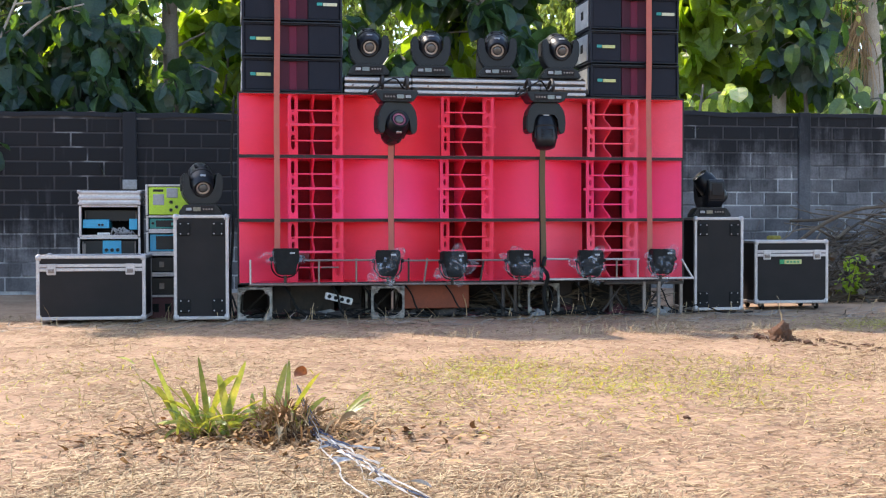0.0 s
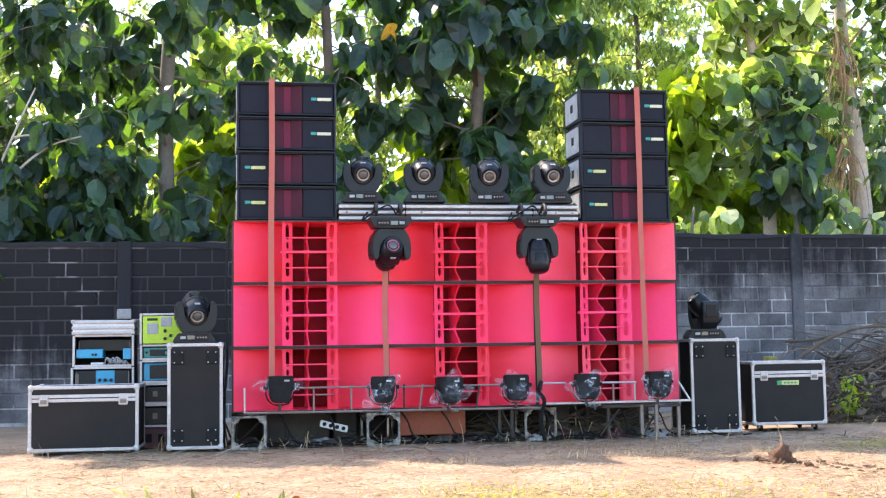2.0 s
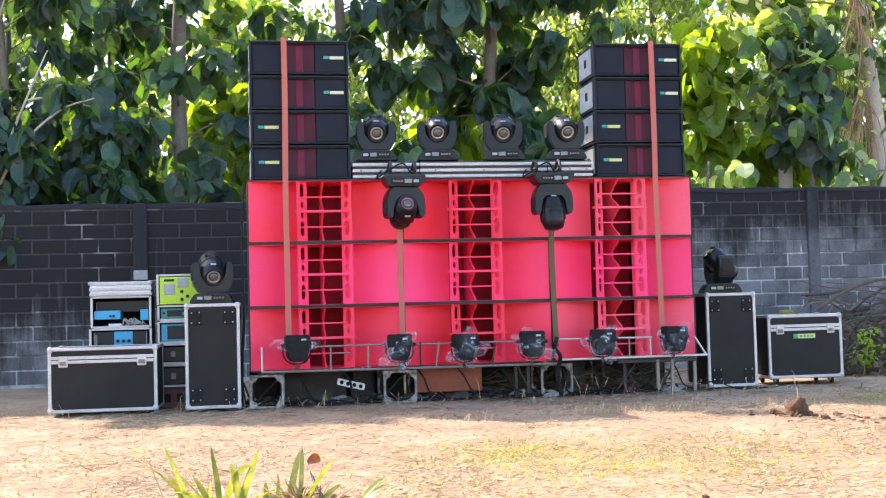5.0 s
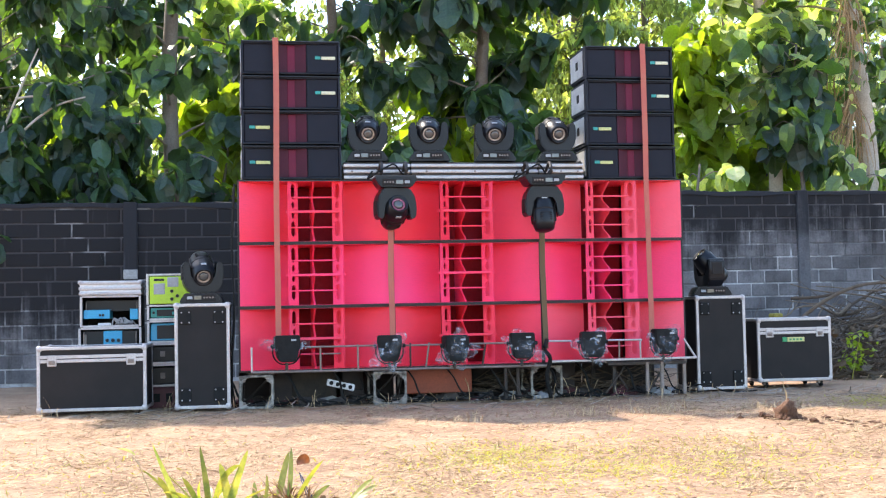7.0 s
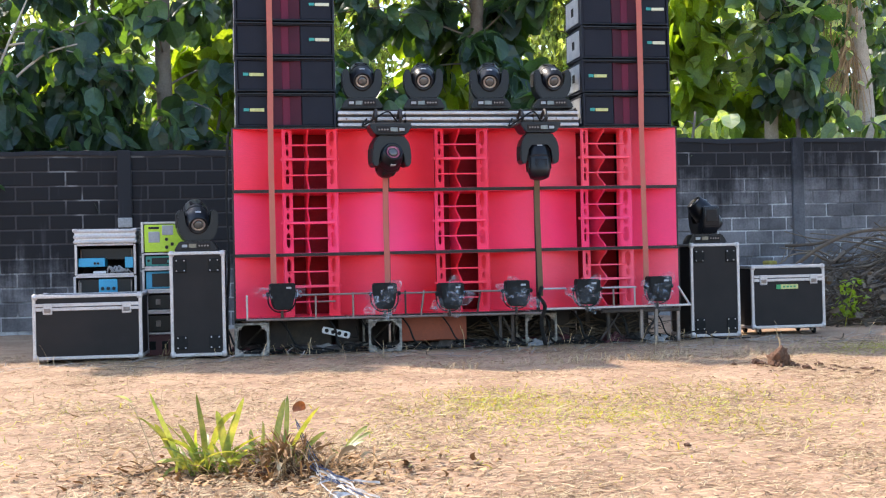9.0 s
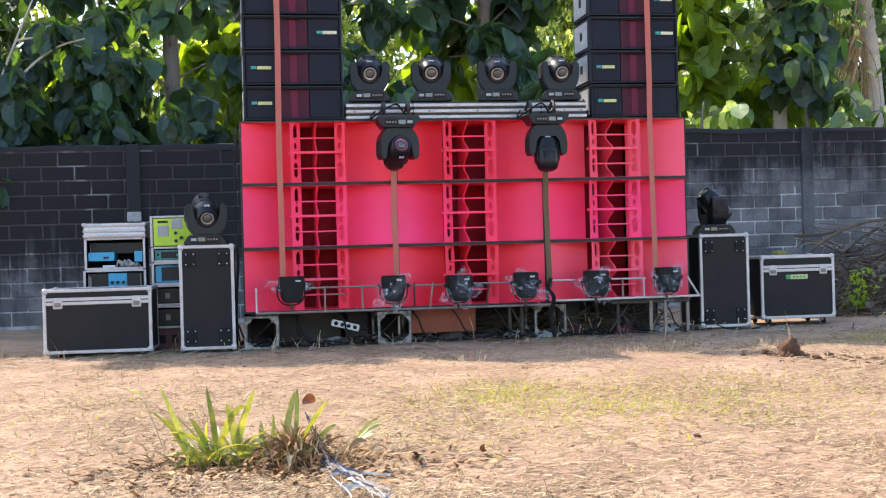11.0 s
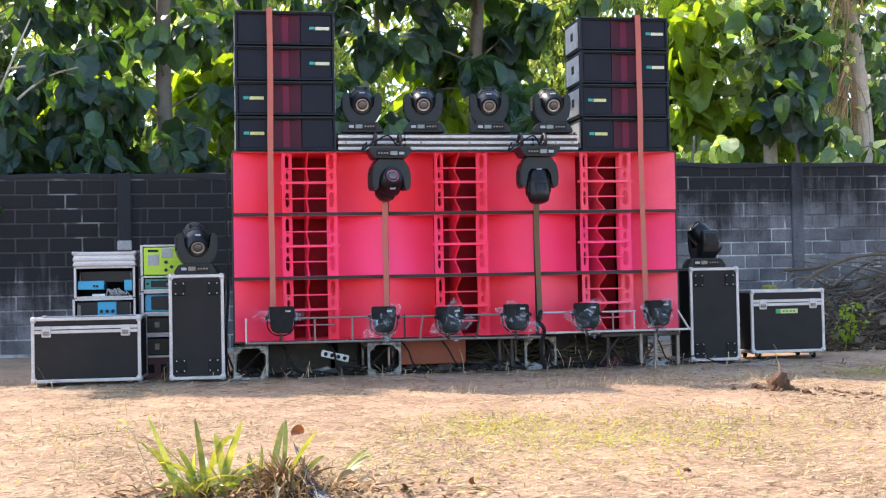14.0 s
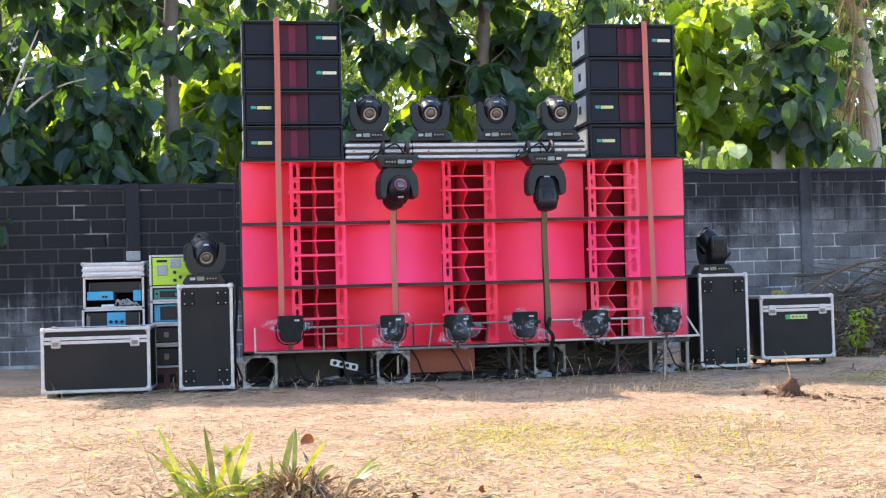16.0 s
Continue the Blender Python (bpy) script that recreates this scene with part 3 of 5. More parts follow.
# ---- flight cases ----
def flight_case(name, label, w, d, h, m, lid=0.0, badge=False, castor=0.0, dished=False, latches=(0.14, 0.86)):
    s = thing(name, label, "flight case", m, "flight cases")
    e = 0.026
    z0 = castor
    part("panel", box(B(), 0.006, w - 0.006, 0.006, d - 0.006, z0 + 0.006, z0 + h - 0.006), BLACK_MATT, s, "black laminated panels")
    for x in (0, w - e):
        for y in (0, d - e):
            part("corner_post", box(B(), x, x + e, y, y + e, z0 + 0.03, z0 + h - 0.03, 0.004), ALU, s, "aluminium edge")
    for z in (z0, z0 + h - e):
        for y in (0, d - e):
            part("edge_rail", box(B(), 0.03, w - 0.03, y, y + e, z, z + e, 0.004), ALU, s, "aluminium edge")
        for x in (0, w - e):
            part("edge_rail", box(B(), x, x + e, 0.03, d - 0.03, z, z + e, 0.004), ALU, s, "aluminium edge")
    for x in (0, w):
        for y in (0, d):
            for z in (z0, z0 + h):
                bm = bmesh.new()
                lathe(bm, [(0.010, -0.026), (0.022, -0.018), (0.025, 0.0), (0.022, 0.018), (0.010, 0.026)], pose(x + (0.018 if x == 0 else -0.018), y + (0.018 if y == 0 else -0.018), z + (0.018 if z == z0 else -0.018)), 10)
                part("ball_corner", bm, ALU, s, "steel ball corner", smooth=True)
    if lid:
        zl = z0 + h - lid
        for dz in (0.002, -0.030):
            part("lid_rail", box(B(), 0.024, w - 0.024, -0.003, 0.012, zl + dz, zl + dz + 0.026, 0.003), ALU, s, "aluminium lid rail")
        for f in latches:
            l = part("latch", box(B(), w * f - 0.036, w * f + 0.036, -0.010, 0.0, zl - 0.058, zl + 0.030, 0.006), ALU, s, "pressed steel butterfly latch")
            part("latch_key", box(box(B(), w * f - 0.024, w * f + 0.024, -0.018, -0.008, zl - 0.042, zl - 0.010, 0.004), w * f - 0.007, w * f + 0.007, -0.024, -0.008, zl - 0.034, zl - 0.018, 0.002), STEEL, l)
    if badge:
        b = part("label_plate", box(B(), w * 0.40, w * 0.63, -0.003, 0.007, z0 + h - lid - 0.098, z0 + h - lid - 0.058, 0.001), BADGE_Y, s, "yellow label plate")
        part("emblem", box(B(), w * 0.335, w * 0.395, -0.003, 0.007, z0 + h - lid - 0.098, z0 + h - lid - 0.058, 0.001), GREEN_MARK, b, "green emblem")
        for k in range(4):
            part("lettering", box(B(), w * (0.425 + 0.047 * k), w * (0.455 + 0.047 * k), -0.005, -0.002, z0 + h - lid - 0.086, z0 + h - lid - 0.070), GREEN_MARK, b)
    if dished:
        for x in (0.085, w - 0.085):
            for z in (z0 + 0.11, z0 + h - 0.11):
                dish = part("castor_plate", box(B(), x - 0.045, x + 0.045, -0.002, 0.008, z - 0.055, z + 0.055, 0.004), RUBBER, s, "black castor mounting plate")
                for dx in (-0.030, 0.030):
                    for dz in (-0.040, 0.040):
                        part("bolt", lathe(B(), [(0.006, 0), (0.004, 0.004)], pose(x + dx, -0.002, z + dz, rx=90), 8), ALU, dish)
    if castor:
        for x in (0.09, w - 0.09):
            for y in (0.08, d - 0.08):
                c = part("castor", box(B(), x - 0.022, x + 0.022, y - 0.02, y + 0.02, castor * 0.45, castor + 0.004, 0.003), STEEL, s)
                part("wheel", lathe(B(), [(castor * 0.42, -0.013), (castor * 0.49, -0.008), (castor * 0.49, 0.008), (castor * 0.42, 0.013)], pose(x + 0.01, y, castor * 0.49, ry=90), 16), RUBBER, c, "black wheel", smooth=True)
    return s


flight_case("flight_case", "long low black flight case with aluminium edges and latches", 0.83, 0.50, 0.505, at(-1.545, -0.05, 0, rz=-2), lid=0.095, castor=0.032)
flight_case("upended_flight_case", "black flight case stood on end beside the red stack", 0.430, 0.50, 0.83, at(-0.500, -0.06, 0.022, rz=-1.5), dished=True)
flight_case("upended_flight_case", "black flight case on end next to a lower case", 0.46, 0.50, 0.82, at(3.945, 0.24, 0.012, rz=1), dished=True)
flight_case("flight_case", "small black flight case on castors with yellow label plate", 0.700, 0.48, 0.565, at(4.562, 0.36, 0, rz=-1), lid=0.115, badge=True, castor=0.058, latches=(0.16, 0.84))


# ---- moving head lights ----
def moving_head(label, m, tilt=0.0, pan=0.0, ring=None, inverted=False, lens=True):
    s = thing("moving_head_light", label, "stage light", m, "moving head lights")
    flipm = pose(0, 0, 0, ry=180) if inverted else Matrix.Identity(4)
    base = B()
    lo = [(-0.170, 0.0), (0.170, 0.0), (0.168, 0.022), (0.128, 0.082), (-0.128, 0.082), (-0.168, 0.022)]
    prism(base, lo, 0.25, pose(0, -0.125, 0))
    bmesh.ops.bevel(base, geom=base.edges[:], offset=0.008, segments=2, affect="EDGES")
    b = part("base", base, BLACK, s, m=flipm)
    p = part("control_panel", box(B(), -0.115, 0.115, -0.130, -0.120, 0.018, 0.070, 0.003), BLACK_MATT, b)
    part("display", box(B(), -0.055, 0.005, -0.133, -0.128, 0.028, 0.062, 0.002), LENS, p, "small glossy display")
    for k in range(4):
        part("button", lathe(B(), [(0.008, 0), (0.007, 0.004)], pose(0.028 + 0.022 * k, -0.130, 0.045, rx=90), 10), STEEL, p)
    part("mark", box(B(), -0.108, -0.066, -0.133, -0.129, 0.034, 0.056, 0.001), GREY_SIDE, p)
    bm = B()
    shape = [(-0.105, 0.086), (0.105, 0.086), (0.150, 0.150), (0.164, 0.240), (0.158, 0.318), (0.128, 0.338), (0.106, 0.318), (0.102, 0.215), (0.070, 0.172), (-0.070, 0.172), (-0.102, 0.215), (-0.106, 0.318), (-0.128, 0.338), (-0.158, 0.318), (-0.164, 0.240), (-0.150, 0.150)]
    prism(bm, shape, 0.15, pose(0, -0.075, 0))
    bmesh.ops.bevel(bm, geom=bm.edges[:], offset=0.008, segments=2, affect="EDGES")
    yoke = part("yoke", bm, BLACK, s, m=flipm @ pose(0, 0, 0, rz=pan))
    for sx in (-1, 1):
        part("arm_cover", box(B(), sx * 0.162 - 0.004, sx * 0.162 + 0.004, -0.05, 0.05, 0.19, 0.30, 0.003), BLACK_MATT, yoke)
    head = part("head", lathe(B(), [(0.045, -0.192), (0.078, -0.178), (0.094, -0.13), (0.099, -0.05), (0.097, 0.04), (0.090, 0.085), (0.080, 0.10), (0.076, 0.135), (0.068, 0.140), (0.060, 0.118)], pose(0, 0, 0, rx=90), 24), BLACK, yoke, smooth=True, m=pose(0, 0, 0.272, rx=tilt))
    part("band", lathe(B(), [(0.097, -0.030), (0.1015, -0.026), (0.1015, -0.012), (0.097, -0.008)], pose(0, 0, 0, rx=90), 24), BLACK_MATT, yoke, smooth=True, m=pose(0, 0, 0.272, rx=tilt))
    part("mark", box(B(), -0.022, 0.022, -0.085, -0.060, 0.084, 0.0945, 0.002), GREY_SIDE, yoke, m=pose(0, 0, 0.272, rx=tilt))
    for k in range(4):
        part("vent", box(B(), -0.05, 0.05, 0.055 + 0.018 * k, 0.063 + 0.018 * k, 0.082 - 0.003 * k, 0.099 - 0.003 * k, 0.002), BLACK_MATT, yoke, m=pose(0, 0, 0.272, rx=tilt))
    if lens:
        bm = B()
        lathe(bm, [(0.050, 0.112), (0.055, 0.124), (0.046, 0.126), (0.040, 0.118)], pose(0, 0, 0, rx=90), 24)
        part("lens_ring", bm, ring or LENS_RING, yoke, "bright ring round the lens", smooth=True, m=pose(0, 0, 0.272, rx=tilt))
        part("lens", lathe(B(), [(0.039, 0.116), (0.037, 0.127), (0.026, 0.134), (0.010, 0.137)], pose(0, 0, 0, rx=90), 20), LENS, yoke, "dark glass lens", smooth=True, m=pose(0, 0, 0.272, rx=tilt))
    for sx in (-1, 1):
        part("fin_plate", box(B(), sx * 0.088 - 0.008, sx * 0.088 + 0.008, -0.05, 0.12, -0.050, 0.050, 0.006), BLACK_MATT, yoke, m=pose(0, 0, 0.272, rx=tilt))
    return s


TOP = BASE_Z + 3 * BOX_H
for u, t, p in ((1.075, 24, 3), (1.590, 22, 0), (2.155, 26, -4), (2.690, 22, 6)):
    moving_head("black moving head stage light facing forward on the aluminium bars", at(u, 0.14, TOP + 0.156, rz=-YAW * 0.6), t, p)
moving_head("black moving head light hung upside down over red boxes", at(1.25, -0.20, TOP - 0.01), 24, -8, PINK_RING, inverted=True)
moving_head("black moving head light hung upside down with its lens turned away", at(2.475, -0.20, TOP + 0.004), 105, 0, inverted=True, lens=False)
moving_head("black moving head stage light on an upended flight case", at(-0.285, 0.12, 0.853, rz=-4), 30, 12)
moving_head("black moving head stage light turned sideways on an upended flight case", at(4.165, 0.46, 0.833, rz=-8), -48, -78)

# aluminium bars on top of the stack
for u0, u1, n in ((0.868, 1.412, 3), (1.424, 2.500, 3), (2.512, 2.895, 3)):
    s = thing("lighting_bar", "silver aluminium lighting bar lying on the red stack", "lighting bar", at(0, 0.03, TOP + 0.002), "lighting bars")
    part("body", box(B(), u0, u1, 0.02, 0.22, 0, 0.146, 0.004), DARK_STEEL, s)
    for k in range(n):
        part("rail", box(B(), u0 - 0.004, u1 + 0.004, 0.0, 0.236, 0.006 + 0.049 * k, 0.034 + 0.049 * k, 0.008, 2), ALU, s, "silver rail")
    for k in range(3):
        part("bolt", lathe(B(), [(0.009, 0), (0.006, 0.006)], pose(u0 + (u1 - u0) * (0.12 + 0.38 * k), 0.0, 0.069, rx=90), 8), STEEL, s)

# ---- trees ----
def leaf_template(long, wide, fold=0.12, droop=0.15):
    """A broad pointed leaf along +x with a folded midrib: vertices and faces."""
    ks = (0.0, 0.14, 0.36, 0.62, 0.84, 1.0)
    ws = (0.10, 0.40, 0.5, 0.46, 0.28, 0.0)
    V, F = [], []
    for k, w in zip(ks, ws):
        z = -droop * long * k * k
        V += [(k * long, -w * wide, z + fold * wide * w * 2), (k * long, 0, z), (k * long, w * wide, z + fold * wide * w * 2)]
    for i in range(5):
        a = 3 * i
        F += [(a, a + 3, a + 4, a + 1), (a + 1, a + 4, a + 5, a + 2)]
    return np.array(V), F


TEMPLATE = {"teak": leaf_template(1.0, 0.78, 0.10, 0.28), "small": (np.array([(0, -0.02, 0), (0.45, -0.28, 0.05), (1, 0, -0.12), (0.45, 0.28, 0.05)]), [(0, 1, 2, 3)])}


def leaf_mesh(name, kind, leaves):
    """leaves: (place, yaw, pitch, roll, size) for each leaf, joined into one mesh."""
    T, F = TEMPLATE[kind]
    allv, allf = [], []
    for i, (p, yw, pt, rl, s) in enumerate(leaves):
        R = np.array(Euler((rl, pt, yw)).to_matrix())
        w, c = 0.62 + 0.5 * ((i * 7919) % 101) / 100, ((i * 104729) % 97) / 97
        shape = T * np.array((1.0, w, 1.0))
        shape[:, 2] += (c - 0.4) * 0.5 * T[:, 0] ** 2 + 0.05 * np.sin(9 * T[:, 0] + 6 * c) * np.abs(T[:, 1]) * 4 * c
        allv.append(shape @ R.T * s + np.array(p))
        k = i * len(T)
        allf += [tuple(j + k for j in f) for f in F]
    return mesh_arrays(name, np.concatenate(allv).tolist(), allf)


def tree(name, label, u, v, height, r, seed, crown_lo=1.4, spread=1.7, n_limb=26, per=26, size=(0.26, 0.50), leaf=None, bark=None, lean=(0, 0), kind="teak", open_below=0.0, thin=0.5, droop=0.95):
    """A tapered trunk with limbs; leaves sit in whorls along the limbs, fewer below the height open_below."""
    q = random.Random(seed)
    base = ST @ Vector((u, v, 0))
    s = thing(name, label, "tree", Matrix.Translation((base.x, base.y, -0.03)), "trees behind the wall")
    axis_pts = [Vector((lean[0] * k / 8 + 0.06 * math.sin(k * 1.3 + seed), lean[1] * k / 8 + 0.06 * math.cos(k * 1.1 + seed), height * k / 8)) for k in range(9)]
    part("trunk", tube(B(), smooth_path(axis_pts, 3), r, 10, r * 0.3), bark or BARK, s, smooth=True)
    leaves, limbs = [], B()
    for k in range(n_limb):
        f = crown_lo / height + (1 - crown_lo / height) * (k + q.random()) / n_limb
        i = min(int(f * 8), 7)
        a = axis_pts[i].lerp(axis_pts[i + 1], f * 8 - i)
        yaw = 2.4 * k + q.uniform(-0.5, 0.5)
        ln = spread * (0.45 + 0.7 * q.random()) * (1.0 if f < 0.8 else 1.4 - 0.6 * f)
        d = Vector((math.cos(yaw), math.sin(yaw), q.uniform(-0.1, 0.6)))
        pts = [a, a + d * ln * 0.5 + Vector((0, 0, 0.08)), a + d * ln + Vector((0, 0, -0.15 * ln))]
        line = smooth_path(pts, 4)
        tube(limbs, line, max(r * 0.14, 0.010), 5, 0.005)
        count = per if f * height > open_below else int(per * thin)
        whorls = [0.35 + 0.65 * q.random() for _ in range(max(2, count // 6))]
        for j in range(count):
            g = whorls[j % len(whorls)]
            p = line[min(int(g * (len(line) - 1)), len(line) - 1)] + Vector((q.gauss(0, 0.10), q.gauss(0, 0.10), q.gauss(0, 0.08)))
            leaves.append((p, q.uniform(0, 6.28), abs(q.gauss(droop, 0.5)), q.gauss(0, 0.6), q.uniform(*size)))
    part("limb", limbs, bark or BARK, s, smooth=True)
    part("crown", leaf_mesh("crown", kind, leaves), leaf or LEAF, s)
    return s


TEAK = "tall teak tree with large dark green leaves behind the wall"
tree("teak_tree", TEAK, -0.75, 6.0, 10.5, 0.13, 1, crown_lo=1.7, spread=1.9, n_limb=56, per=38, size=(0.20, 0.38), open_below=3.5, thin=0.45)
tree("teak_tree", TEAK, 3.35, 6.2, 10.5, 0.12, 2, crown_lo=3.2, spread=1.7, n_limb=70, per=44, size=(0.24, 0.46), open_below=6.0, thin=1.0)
tree("teak_tree", "teak tree with glossy sunlit leaves behind the wall", 7.60, 6.0, 7.4, 0.13, 3, crown_lo=2.9, spread=1.3, n_limb=40, per=26, size=(0.20, 0.38), leaf=LEAF_SUNLIT, bark=BARK_PALE, open_below=3.3, thin=0.4, lean=(-0.38, 0.2), droop=0.55)
tree("vine_clad_tree", "pale trunk hung with dry vines behind the wall", 8.92, 6.0, 7.4, 0.19, 4, crown_lo=4.6, spread=1.3, n_limb=20, per=20, size=(0.14, 0.30), leaf=LEAF_SUNLIT, bark=BARK_PALE, lean=(-0.3, 0), droop=0.5)
tree("teak_tree", "leafy young tree with thin pale branches behind the wall", -2.9, 5.6, 10.0, 0.06, 5, crown_lo=1.8, spread=1.6, n_limb=54, per=38, size=(0.18, 0.36), open_below=6.0, thin=0.9)
# the tree at u -5.4 is unseen, added dense to shade yard and wall
for k, u in enumerate((-5.4, 1.3)):
    tree("teak_tree", TEAK, u, 6.3 + 0.4 * k % 2, 10.5, 0.10, 9 + k, crown_lo=(2.0, 4.0)[k], spread=1.7, n_limb=(76, 42)[k], per=(40, 34)[k], size=(0.22, 0.44), open_below=6.0, thin=0.6)
tr = random.Random(11)
for k in range(15):
    u = -9.5 + 1.55 * k + tr.uniform(-0.5, 0.5)
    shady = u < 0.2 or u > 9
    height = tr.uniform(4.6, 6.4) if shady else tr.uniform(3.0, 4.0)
    # shady trees mostly take the dark leaf colour, open ones the sunlit colour
    tree("background_tree", "broad-leaved tree further behind the wall", u, 9.2 + tr.uniform(-0.8, 1.6), height, 0.10, 20 + k, crown_lo=0.9, spread=1.5, n_limb=int(4.6 * height), per=24, size=(0.22, 0.44), leaf=LEAF if shady and k % 3 else LEAF_SUNLIT, open_below=9, thin=0.8)
for k in range(28):
    u = -12.0 + 1.2 * k + tr.uniform(-0.6, 0.6)
    tree("far_tree", "distant small-leaved tree in the sun", u, 16 + tr.uniform(-2.5, 4.0), tr.uniform(7.5, 10.5) - (2.5 if k % 5 == 2 else 0), 0.12, 60 + k, crown_lo=0.8, spread=2.0, n_limb=52, per=46, size=(0.13, 0.29), leaf=LEAF_HAZY, kind="small")
for k, u in enumerate((0.4, 1.6, 2.6, 3.9, 5.0)):
    tree("far_tree", "slender small-leaved tree in hazy sun between the teaks", u, 12.5 + 0.5 * (k % 3), (6.6, 5.4, 5.0, 6.8, 7.2)[k], 0.06, 230 + k, crown_lo=1.2, spread=1.2, n_limb=44, per=60, size=(0.08, 0.20), leaf=LEAF_HAZY, kind="small")
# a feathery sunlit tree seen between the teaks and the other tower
tree("feathery_tree", "feathery small-leaved tree in full sun behind the teaks", 5.5, 9.2, 8.2, 0.10, 201, crown_lo=2.2, spread=1.3, n_limb=84, per=120, size=(0.09, 0.21), leaf=LEAF_HAZY, kind="small")
tree("feathery_tree", "feathery small-leaved tree in full sun behind the teaks", 7.1, 10.4, 8.4, 0.10, 202, crown_lo=2.6, spread=1.3, n_limb=70, per=100, size=(0.09, 0.21), leaf=LEAF_HAZY, kind="small")
# big shaded leaves low before the pale trunks
tree("teak_tree", "low teak with broad dark leaves before pale trunks", 7.55, 5.5, 4.3, 0.05, 210, crown_lo=2.6, spread=0.65, n_limb=15, per=13, size=(0.22, 0.40))
tree("teak_tree", "dark leafy tree beyond the vine-clad trunk", 10.2, 6.6, 8.0, 0.10, 212, crown_lo=1.6, spread=1.4, n_limb=46, per=34, size=(0.12, 0.28))

# dry vines and roots hanging on the pale trunk
vq = random.Random(77)
vines = thing("hanging_vines", "dry brown vines hanging down a pale trunk", "vine", at(8.40, 5.78, 0))
bm = B()
for k in range(90):
    z1 = vq.choice((vq.uniform(3.3, 3.8), vq.uniform(4.6, 5.2)))
    ln = vq.uniform(0.5, 1.45)
    side = -vq.uniform(0.05, 0.42) if vq.random() < 0.75 else vq.uniform(0.05, 0.25)
    y = vq.uniform(-0.16, 0.04)
    pts = [(-0.02 * z1 + 0.1 + vq.gauss(0, 0.05), y, z1), (0.1 + side * 0.45, y - 0.05, z1 - ln * 0.3), (0.1 + side * 0.85, y - 0.05, z1 - ln * 0.65), (0.1 + side + vq.gauss(0, 0.05), y + vq.gauss(0, 0.04), max(2.0, z1 - ln))]
    tube(bm, smooth_path(pts, 3), vq.uniform(0.005, 0.014), 4, 0.003)
tagged(part("strand", bm, VINE, vines), kind="stuff")
leaves = []
for k in range(170):
    leaves.append((Vector((vq.gauss(0.1, 0.38), vq.gauss(-0.2, 0.12), vq.choice((vq.gauss(4.0, 0.35), vq.uniform(2.1, 5.8))))), vq.uniform(0, 6.28), vq.uniform(0.3, 1.4), vq.gauss(0, 0.5), vq.uniform(0.06, 0.17)))
part("foliage", leaf_mesh("foliage", "teak", leaves), LEAF_SUNLIT, vines)
# bare pale branches of the shrub at the wall's other end
for pts, r in (([(-3.05, 4.7, 1.6), (-2.75, 4.7, 2.6), (-2.45, 4.75, 3.4), (-2.25, 4.8, 3.9)], 0.022), ([(-2.95, 4.6, 1.9), (-2.55, 4.6, 2.7), (-2.1, 4.6, 3.15), (-1.7, 4.6, 3.3)], 0.022), ([(-3.2, 4.8, 1.5), (-3.0, 4.8, 2.6), (-2.95, 4.8, 3.6), (-2.7, 4.8, 4.6)], 0.026), ([(-2.5, 4.75, 3.3), (-2.2, 4.7, 3.32), (-1.75, 4.7, 3.22)], 0.016)):
    solid("bare_branch", tube(B(), smooth_path(pts, 6), r, 7, r * 0.4), BARK_PALE, "bare pale branch leaning over the block wall", "branch", ST, "bare branches", smooth=True)
# a shrub layer along the far side of the wall
for k in range(5):
    u = (-3.8, -2.6, -1.5, 5.9, 8.0)[k]
    tree("wall_shrub", "dense dark leafy shrub rising above the wall", u, 4.9 + vq.uniform(0, 0.5), vq.uniform(2.9, 3.5) if k < 3 else 2.6, 0.05, 120 + k, crown_lo=1.3, spread=0.8, n_limb=30 if k < 3 else 7, per=24 if k < 3 else 16, size=(0.16, 0.36), leaf=LEAF if k < 3 else LEAF_SUNLIT)
tree("wall_shrub", "dense dark leafy shrub rising above the wall", 3.75, 5.2, 3.05, 0.05, 140, crown_lo=1.5, spread=0.75, n_limb=18, per=22, size=(0.22, 0.42))
tree("wall_shrub", "dense dark leafy shrub rising above the wall", 1.15, 5.4, 3.3, 0.05, 142, crown_lo=1.9, spread=0.6, n_limb=14, per=18, size=(0.22, 0.40))
tree("wall_shrub", "dense dark leafy shrub rising above the wall", 2.3, 5.6, 2.75, 0.05, 141, crown_lo=1.3, spread=0.8, n_limb=14, per=20, size=(0.22, 0.40))
# saplings whose bright leaf colour stands for sunlit patches among the trees
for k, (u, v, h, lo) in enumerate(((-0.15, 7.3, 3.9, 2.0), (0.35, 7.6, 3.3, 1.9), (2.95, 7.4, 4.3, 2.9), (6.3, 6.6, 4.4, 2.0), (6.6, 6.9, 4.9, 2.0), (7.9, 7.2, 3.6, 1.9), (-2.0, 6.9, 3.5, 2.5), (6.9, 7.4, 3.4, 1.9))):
    tree("sapling", "young sapling with bright yellow-green leaves in the sun", u, v, h, 0.04, 150 + k, crown_lo=lo, spread=0.65, n_limb=int(6 * (h - lo)) + 3, per=14, size=(0.28, 0.52), leaf=LEAF_YOUNG_LIT)
# single ripe leaves
solid("ripe_leaf", leaf_mesh("ripe_leaf", "teak", [((0, 0, 0), 0.6, 0.3, 1.2, 0.32), ((0.14, 0, 0.05), 2.6, 0.5, -1.1, 0.30)]), LEAF_YELLOW, "ripe yellow leaf high in a teak tree", "leaf", at(1.95, 5.1, 4.82))

